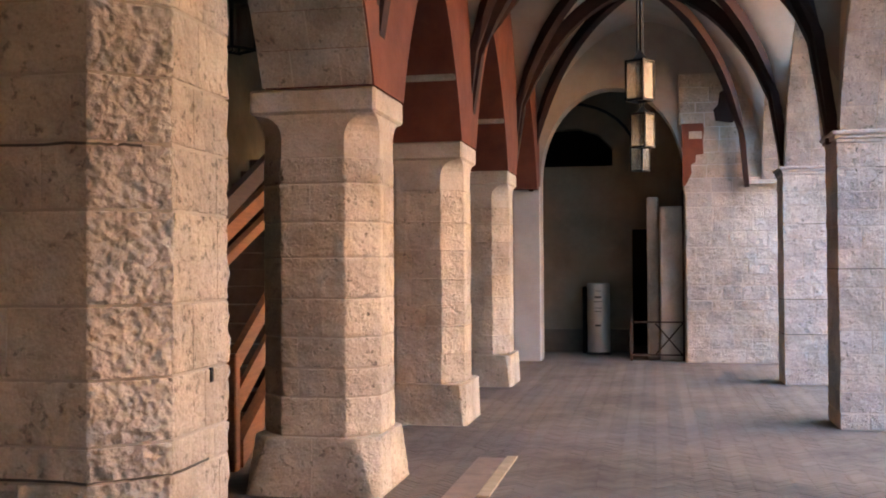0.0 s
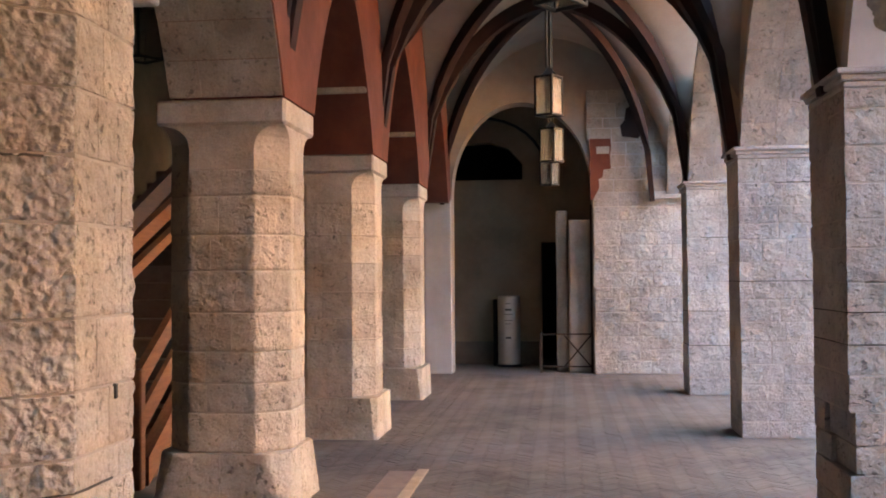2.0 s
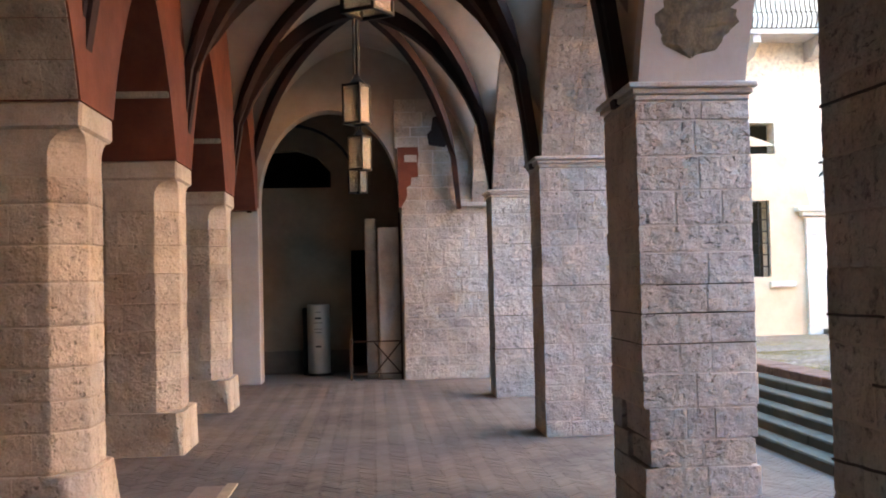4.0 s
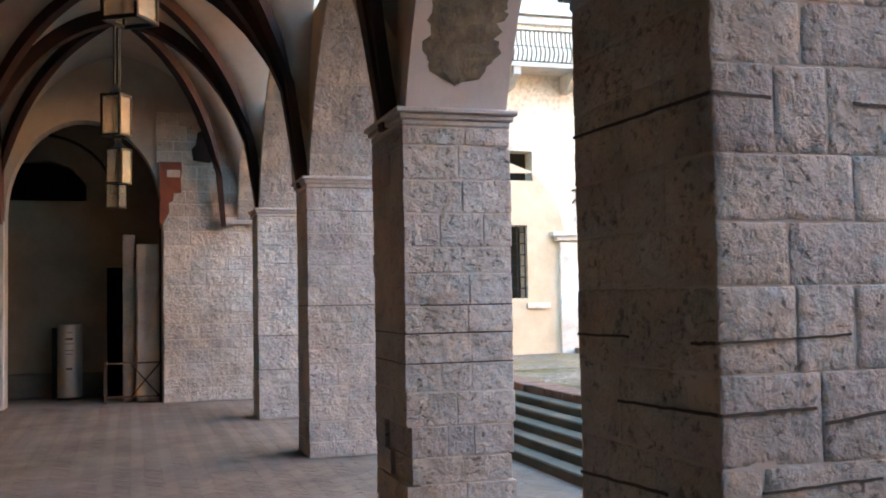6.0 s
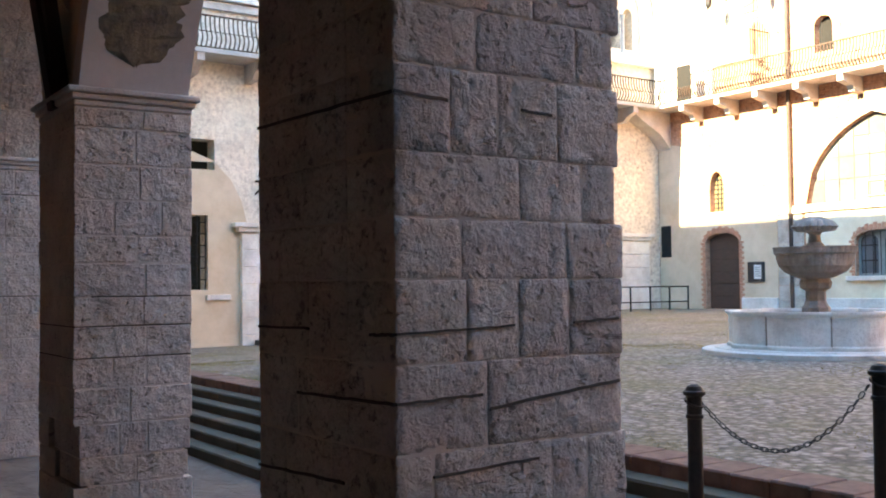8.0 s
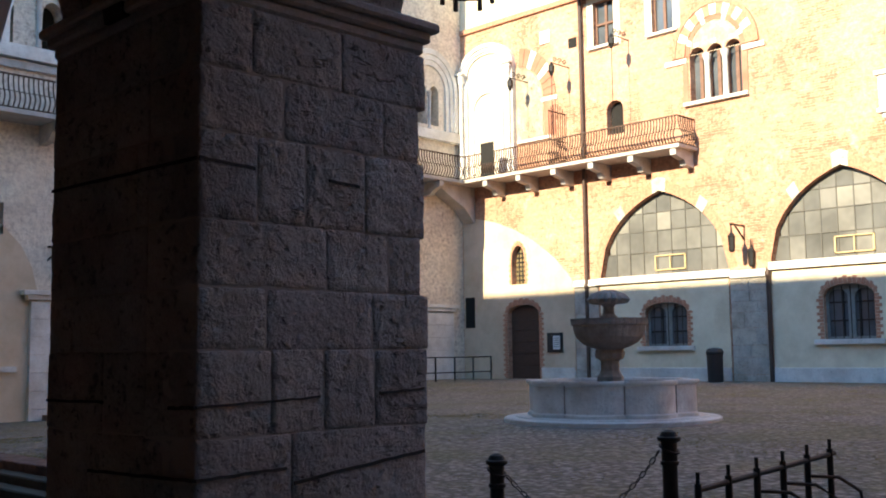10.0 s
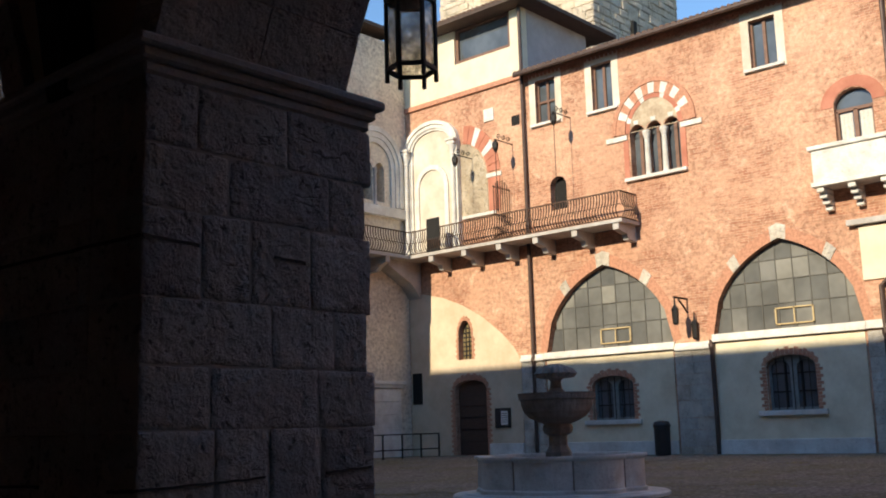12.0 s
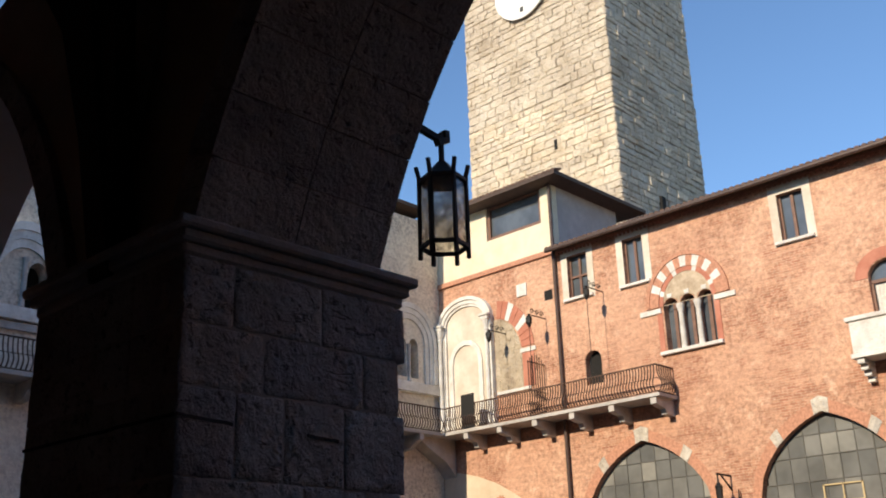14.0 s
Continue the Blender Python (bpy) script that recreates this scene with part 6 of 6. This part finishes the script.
# eave and roof
thing("cornice", "row of small brick dentils under the eave", "cornice", "structure", me=box_mesh("cornice", BRICK_PIECE, (EX - 0.06, EX - 0.003, -22, 20.0, 13.3, 13.38), *[(EX - 0.06, EX - 0.003, 8 + 0.16 * i, 8.08 + 0.16 * i, 13.22, 13.3) for i in range(75)], bevel=0.004))
rf = thing("roof_east", "low tiled roof with a dark projecting eave and gutter", "roof", "structure")
part("eave", mesh_of("eave", *prism([(EX - 0.45, 13.3), (EX - 0.45, 13.4), (EX + 0.6, 13.8), (EX + 0.6, 13.505), (EX - 0.01, 13.5)], -22, 20.05, "y"), EAVE), rf)
part("gutter", mesh_of("gutter", *sweep([(EX - 0.52, -22, 13.3), (EX - 0.52, 20.05, 13.3)], 0.15, sides=10), PIPE), rf)
part("slope", mesh_of("slope", *prism([(EX - 0.48, 13.41), (EX + 7, 15.5), (EX + 7, 13.6), (EX + 0.6, 13.6)], -22, 20.0, "y"), ROOF), rf)
TILE = mesh_of("tile", *sweep([(0, 0, 0), (0.42, 0, 0.112)], 0.17, 0.09, sides=6), ROOF)
y = 7.6
while y < 20:
    part("tile", TILE, rf, at=(EX - 0.52, y, 13.395))
    y += 0.2
# penthouse
ph = thing("penthouse", "cream roof-level room with a wide dark window and hipped tile roof", "rooftop room", "structure")
part("front", wall_mesh("front", CREAM, rect(20.02, 26.1, 13.5, 15.99), [rect(20.55, 23.1, 14.62, 15.95)], EX + 0.02, EX + 0.3, "x"), ph)
# side walls carry their shade as a grey colour
part("side", box_mesh("side", SHADED_CREAM, (EX + 0.3, EX + 4.0, 20.02, 20.3, 13.5, 15.99)), ph, "side wall, its shade put into a greyer render colour")
part("glass", wall_mesh("glass", GLASS_SKY, rect(20.55, 23.1, 14.62, 15.95), [], EX + 0.2, EX + 0.21, "x"), ph)
part("frame", wall_mesh("frame", FRAMEWOOD, rect(20.55, 23.1, 14.62, 15.95), [rect(20.68, 22.97, 14.76, 15.85)], EX + 0.1, EX + 0.198, "x"), ph)
part("wall_left", box_mesh("wall_left", SHADED_CREAM, (EX + 0.3, EX + 4, 25.8, 26.1, 13.5, 15.99)), ph)
part("ledge", box_mesh("ledge", BRICK_PIECE, (EX - 0.1, EX - 0.003, 20.0, 25.58, 13.32, 13.5)), ph, "brick ledge")
part("roof", mesh_of("roof", [(EX - 0.7, 19.3, 16.06), (EX - 0.7, 26.6, 16.06), (EX + 5, 26.6, 16.06), (EX + 5, 19.3, 16.06), (EX + 2.2, 22.0, 16.8), (EX + 2.2, 24.0, 16.8), (EX - 0.7, 19.3, 15.92), (EX - 0.7, 26.6, 15.92), (EX + 5, 26.6, 15.92), (EX + 5, 19.3, 15.92)], [[0, 1, 5, 4], [1, 2, 5], [2, 3, 4, 5], [3, 0, 4], [0, 6, 7, 1], [1, 7, 8, 2], [2, 8, 9, 3], [3, 9, 6, 0], [6, 9, 8, 7]], EAVE), ph, "dark tiled hip roof")
y = 19.35
while y < 26.5:
    part("tile", TILE, ph, at=(EX - 0.72, y, 16.08))
    y += 0.2

# ---- tower ----
TX, TY0, TY1, TH = 33.0, 20.9, 29.0, 38.0
tower = thing("tower", "tall square tower of pale rough stone with a round clock", "tower")
part("core", box_mesh("core", MORTAR, (TX + 0.05, TX + 7.0, TY0 + 0.05, TY1, 0, TH)), tower)
r = random.Random(3)
TSTONE = stone("tower_limestone", (0.6, 0.5, 0.37), (0.74, 0.64, 0.5), (0.8, 0.71, 0.58), pits=0.8, scale=0.35, relief=0.045)
TISLE = TSTONE.copy()
mv, mf = [], []
count = 0
z = 13.5
while z < 33:
    h = r.uniform(0.2, 0.42)
    for side in (0, 1):
        u = TY0 if side == 0 else TX
        end = TY1 if side == 0 else TX + 7.0
        while u < end - 0.1:
            w = min(r.uniform(0.28, 0.9), end - u)
            o = r.uniform(0.0, 0.03) if side == 0 else r.uniform(0.0, 0.05)
            if side == 0:
                b = block(TX - o, TX + 0.2, u + 0.007, u + w - 0.007, z + 0.007, z + h - 0.007, bevel=0.025, jitter=0.022)
            else:
                b = block(u + 0.007, u + w - 0.007, TY0 - o, TY0 + 0.2, z + 0.007, z + h - 0.007, bevel=0.03, jitter=0.018)
            near_top = 18 < z < 23 and count < 300 and side == 0
            if near_top:
                part("stone_block", mesh_of("stone_block", *b, TSTONE), tower)
                count += 1
            else:
                n = len(mv)
                mv += b[0]
                mf += [[i + n for i in q] for q in b[1]]
            u += w
    z += h
tagged(part("masonry", mesh_of("masonry", mv, mf, TISLE), tower), kind="stuff")
part("clock_face", mesh_of("clock_face", *[([(TX - 0.16 - q[2], 25.2 + q[0], 29.3 + q[1]) for q in v], f) for v, f in [lathe([(1.6, 0), (1.6, 0.06), (1.45, 0.09), (0.02, 0.09)], 40)]][0], CLOCK), tower, "round white clock face")
part("clock_numeral", box_mesh("clock_numeral", INK, (TX - 0.27, TX - 0.245, 25.1, 25.3, 28.0, 28.25)), tower)
# black boxes for the shade inside the tower slits
part("slit", box_mesh("slit", VOID, (TX - 0.075, TX + 0.05, 23.9, 24.05, 20.6, 21.05)), tower)
part("slit", box_mesh("slit", VOID, (35.8, 36.1, TY0 - 0.16, TY0 + 0.05, 16.6, 18.2)), tower)

# ---- north side ----
NY = 25.6
nh = [rect(8.9, 10.15, 1.55, 3.5), rect(9.7, 10.35, 4.7, 5.5)]
lancets = [round_top(24.75, 25.2, 9.75, 10.9, 11.2), round_top(25.35, 25.8, 9.75, 10.9, 11.2), round_top(11.2, 11.75, 9.35, 10.5, 10.9), round_top(9.9, 10.45, 9.35, 10.5, 10.9)]
thing("facade_north", "pale stone facade on the courtyard's north side", "facade", "structure", me=wall_mesh("facade_north", NORTH_STONE, [(2.63, -0.4), (2.63, 15.92), (26.98, 15.92), (26.98, -0.4)], nh + lancets, NY, NY + 0.5, "y"))
# black sheet for the darkness behind the north openings
thing("dark_backing", "near-black sheet standing for unlit rooms behind the north facade", "wall", "structure", me=box_mesh("dark_backing", VOID, (2.6, 27, NY + 0.8, NY + 0.9, -0.4, 16)))
thing("roof_north", "dark projecting eave of the north roof", "roof", "structure", me=mesh_of("roof_north", *join(prism([(NY - 0.32, 16.22), (NY - 0.32, 16.36), (NY + 5, 17.6), (NY + 5, 16.22)], 2.6, 26.3, "x")), EAVE))
bl = [(8.4, -0.1), (8.4, 5.2), (9.6, 5.2), (10.3, 4.95), (10.8, 4.45), (11.1, 3.9), (11.25, 3.3), (11.3, -0.1)]
thing("blind_arch", "beige render in a blind arch of the north facade", "wall", "structure", me=wall_mesh("blind_arch", BEIGE, bl, [rect(8.9, 10.15, 1.55, 3.5), rect(9.7, 10.35, 4.7, 4.9)], NY - 0.03, NY - 0.003, "y"))
gw = thing("grilled_window", "tall dark window with an iron grille and stone sill", "window", "structure")
for i in range(6):
    part("bar", box_mesh("bar", IRON, (8.95 + 0.23 * i, 8.98 + 0.23 * i, NY + 0.05, NY + 0.08, 1.55, 3.5)), gw)
for i in range(6):
    part("bar", box_mesh("bar", IRON, (8.9, 10.15, NY + 0.08, NY + 0.1, 1.8 + 0.3 * i, 1.83 + 0.3 * i)), gw)
part("sill", box_mesh("sill", WHITE_STONE, (10.1, 10.75, NY - 0.12, NY - 0.03, 1.28, 1.42)), gw, "stone ledge")
for x0, x1 in ((11.05, 12.6), (23.5, 26.3)):
    pn = thing("stone_pier_north", "broad white stone pier with moulded cap", "pilaster", "structure")
    part("cap", box_mesh("cap", WHITE_STONE, (x0 - 0.25, x1 + 0.15, NY - 0.3, NY - 0.003, 3.2, 3.32), (x0 - 0.12, x1 + 0.05, NY - 0.22, NY - 0.004, 3.08, 3.2)), pn, "moulded cap")
    for i in range(7):
        part("stone_block", box_mesh("stone_block", WHITE_STONE, (x0, x1, NY - 0.15, NY - 0.005, -0.1 + 0.45 * i, 0.342 + 0.45 * i), bevel=0.008), pn)
thing("entry_step", "dark stone step at the foot of the wall", "step", me=box_mesh("entry_step", STAIR, (11.4, 14.0, NY - 0.7, NY - 0.16, -0.1, 0.2)))
nb = thing("wall_lantern", "black iron lantern on a bracket of the north facade", "lantern")
part("bracket", mesh_of("bracket", *join(sweep([(11.5, NY, 4.45), (12.1, NY - 0.5, 4.55)], 0.05), sweep([(11.5, NY, 4.1), (11.8, NY - 0.25, 4.5)], 0.04)), IRON), nb)
part("lantern_body", mesh_of("lantern_body", *[([(q[0] + 12.1, q[1] + NY - 0.5, q[2]) for q in v], f) for v, f in [lathe([(0.1, 3.7), (0.18, 3.78), (0.2, 4.3), (0.05, 4.45), (0.02, 4.55)], 6)]][0], IRON), nb)
for xc, zs, top, w in ((25.3, 11.0, 12.5, 1.35), (11.1, 10.2, 11.95, 1.3)):
    an = thing("carved_arch", "moulded white stone arch round a two-light window", "arch", "structure")
    for j in range(3):
        o, i_ = w - 0.18 * j, w - 0.18 * (j + 1)
        s = (top - zs) / w
        q = [(xc - o, 9.6)] + [(xc - o * math.cos(math.pi * k / 14), zs + o * s * math.sin(math.pi * k / 14)) for k in range(15)] + [(xc + o, 9.6), (xc + i_, 9.6)] + [(xc + i_ * math.cos(math.pi * k / 14), zs + i_ * s * math.sin(math.pi * k / 14)) for k in range(15)] + [(xc - i_, 9.6)]
        part("moulding", wall_mesh("moulding", WHITE_STONE, q, [], NY - 0.16 + 0.045 * j, NY - 0.003, "y"), an)
    part("sill", box_mesh("sill", WHITE_STONE, (xc - w - 0.3, min(xc + w + 0.3, 26.9), NY - 0.22, NY - 0.004, 9.2, 9.55)), an, "white stone sill")
    part("column", mesh_of("column", *[([(q[0] + xc, q[1] + NY - 0.03, q[2]) for q in v], f) for v, f in [lathe([(0.09, 9.6), (0.06, 9.7), (0.06, 10.7), (0.1, 10.95)], 12)]][0], TRIM), an)
thing("string_course", "stone string course above the balcony", "string course", "structure", me=box_mesh("string_course", TRIM, (2.7, 23.3, NY - 0.12, NY - 0.004, 8.95, 9.15)))
# the opening's dark is a black panel on the wall
thing("vent_window", "small barred window near the corner, its darkness a near-black panel", "window", "structure", me=box_mesh("vent_window", VOID, (EX - 0.05, EX - 0.022, 25.05, 25.5, 2.5, 3.6)))

# ---- small things by the facade ----
bn = thing("litter_bin", "black plastic litter bin", "litter bin")
bn.location = (26.3, 15.15, ground_z(26.3, 15.15) - 0.01)
part("body", mesh_of("body", *lathe([(0.2, 0), (0.22, 0.05), (0.23, 0.78), (0.25, 0.8)], 20), BLACKPLASTIC), bn)
part("lid", mesh_of("lid", *lathe([(0.25, 0.8), (0.25, 0.86), (0.2, 0.95), (0.05, 0.98)], 20), BLACKPLASTIC), bn)
nt_ = thing("notice_board", "dark framed notice board with a white sheet", "notice board")
part("frame", box_mesh("frame", BLACKPLASTIC, (EX - 0.08, EX - 0.025, 21.1, 21.75, 1.6, 2.25)), nt_)
sheet = part("sheet", box_mesh("sheet", PAPER, (EX - 0.09, EX - 0.082, 21.2, 21.48, 1.7, 2.15), bevel=0.001), nt_, "white paper sheet")
for i in range(5):
    part("print_bar", box_mesh("print_bar", INK, (EX - 0.094, EX - 0.091, 21.23, 21.45, 1.78 + 0.07 * i, 1.8 + 0.07 * i), bevel=0.0005), sheet)
rl = thing("railing", "thin grey iron railing by the corner of the courtyard", "railing")
for i in range(6):
    x = 22.0 + 0.9 * i
    part("upright", mesh_of("upright", *sweep([(x, 23.9, 0.35), (x, 23.9, 1.5)], 0.04), IRON), rl)
for z in (1.48, 0.98):
    part("rail", mesh_of("rail", *sweep([(22.0, 23.9, z), (26.5, 23.9, z)], 0.04), IRON), rl)
# closing walls and roof round the courtyard, out of view
# added wall: its place and dark brick dim the nearest pier
thing("south_light_block", "unseen dark brick wall added to cut light from the south", "wall", "structure", me=box_mesh("south_light_block", brickwork("south_brickwork", (0.2, 0.1, 0.065), (0.28, 0.15, 0.1), (0.26, 0.14, 0.095), (0.27, 0.21, 0.165), axis="xz"), (2.63, 27, -10.4, -10.0, 0, 14)))
# out of view; eave height chosen by where its shadow meets the facade
thing("roof_west", "unseen roof over the arcade wing, eave set for the facade's shadow line", "roof", "structure", me=mesh_of("roof_west", *prism([(2.9, 13.85), (2.9, 13.93), (2.3, 14.12), (-3, 15.4), (-8, 14.2), (-8, 14.1), (2.3, 14.1)], -22, 22, "y"), ROOF))
thing("wall_wing", "outer wall of the arcade wing", "wall", "structure", me=box_mesh("wall_wing", WEST_WALL, (-7.8, -7.51, -22, 22, 0, 14.1)))
thing("wall_wing_north", "closing wall of the arcade wing", "wall", "structure", me=box_mesh("wall_wing_north", WEST_WALL, (-7.5, 2.6, 21.7, 22, 0, 14.1), (2.3, 2.6, END_Y + 0.5, 25.6, 0, 14.1)))
thing("wall_wing_south", "closing wall of the arcade wing", "wall", "structure", me=box_mesh("wall_wing_south", WEST_WALL, (-7.5, 2.6, -22, -21.7, 0, 14.1)))

# ---- herringbone floor bricks ----
BL, BW_ = 0.2, 0.05
brick_me = mesh_of("floor_brick", *block(-BL / 2 + 0.002, BL / 2 - 0.002, -BW_ / 2 + 0.002, BW_ / 2 - 0.002, -0.03, 0.0, bevel=0.0015), PAVER)
fv, ff = [], []
bb = block(-BL / 2 + 0.0015, BL / 2 - 0.0015, -BW_ / 2 + 0.0015, BW_ / 2 - 0.0015, -0.03, 0.0, bevel=0.0015)
count = 0
c45 = math.sqrt(0.5)
for i in range(-60, 300):
    for j in range(-40, 60):
        for k in (0, 1):
            # zigzag rows of bricks laid at right angles
            u = i * BW_ + j * BL + (BL / 2 if k == 0 else BL + BW_ / 2)
            v = i * BW_ - j * BL + (BW_ / 2 if k == 0 else BW_ - BL / 2)
            x, y = (u - v) * c45 * 1.0, (u + v) * c45
            if not (-2.9 < x < 3.5 and 4.6 < y < 17.05):
                continue
            ang = radians(45 + 90 * k)
            dz = rng.uniform(-0.002, 0.0)
            if count < 300 and 7.4 < y < 9.0 and -0.6 < x < 1.4:
                part("floor_brick", brick_me, floor, at=Matrix.Translation((x, y, dz)) @ Matrix.Rotation(ang, 4, "Z"))
                count += 1
            else:
                n = len(fv)
                ca, sa = math.cos(ang), math.sin(ang)
                fv += [(x + p[0] * ca - p[1] * sa, y + p[0] * sa + p[1] * ca, p[2] + dz) for p in bb[0]]
                ff += [[q + n for q in f] for f in bb[1]]
me = bpy.data.meshes.new("floor_bricks")
me.from_pydata(fv, [], ff)
me.materials.append(PAVER)
tagged(part("floor_bricks", me, floor), kind="stuff")
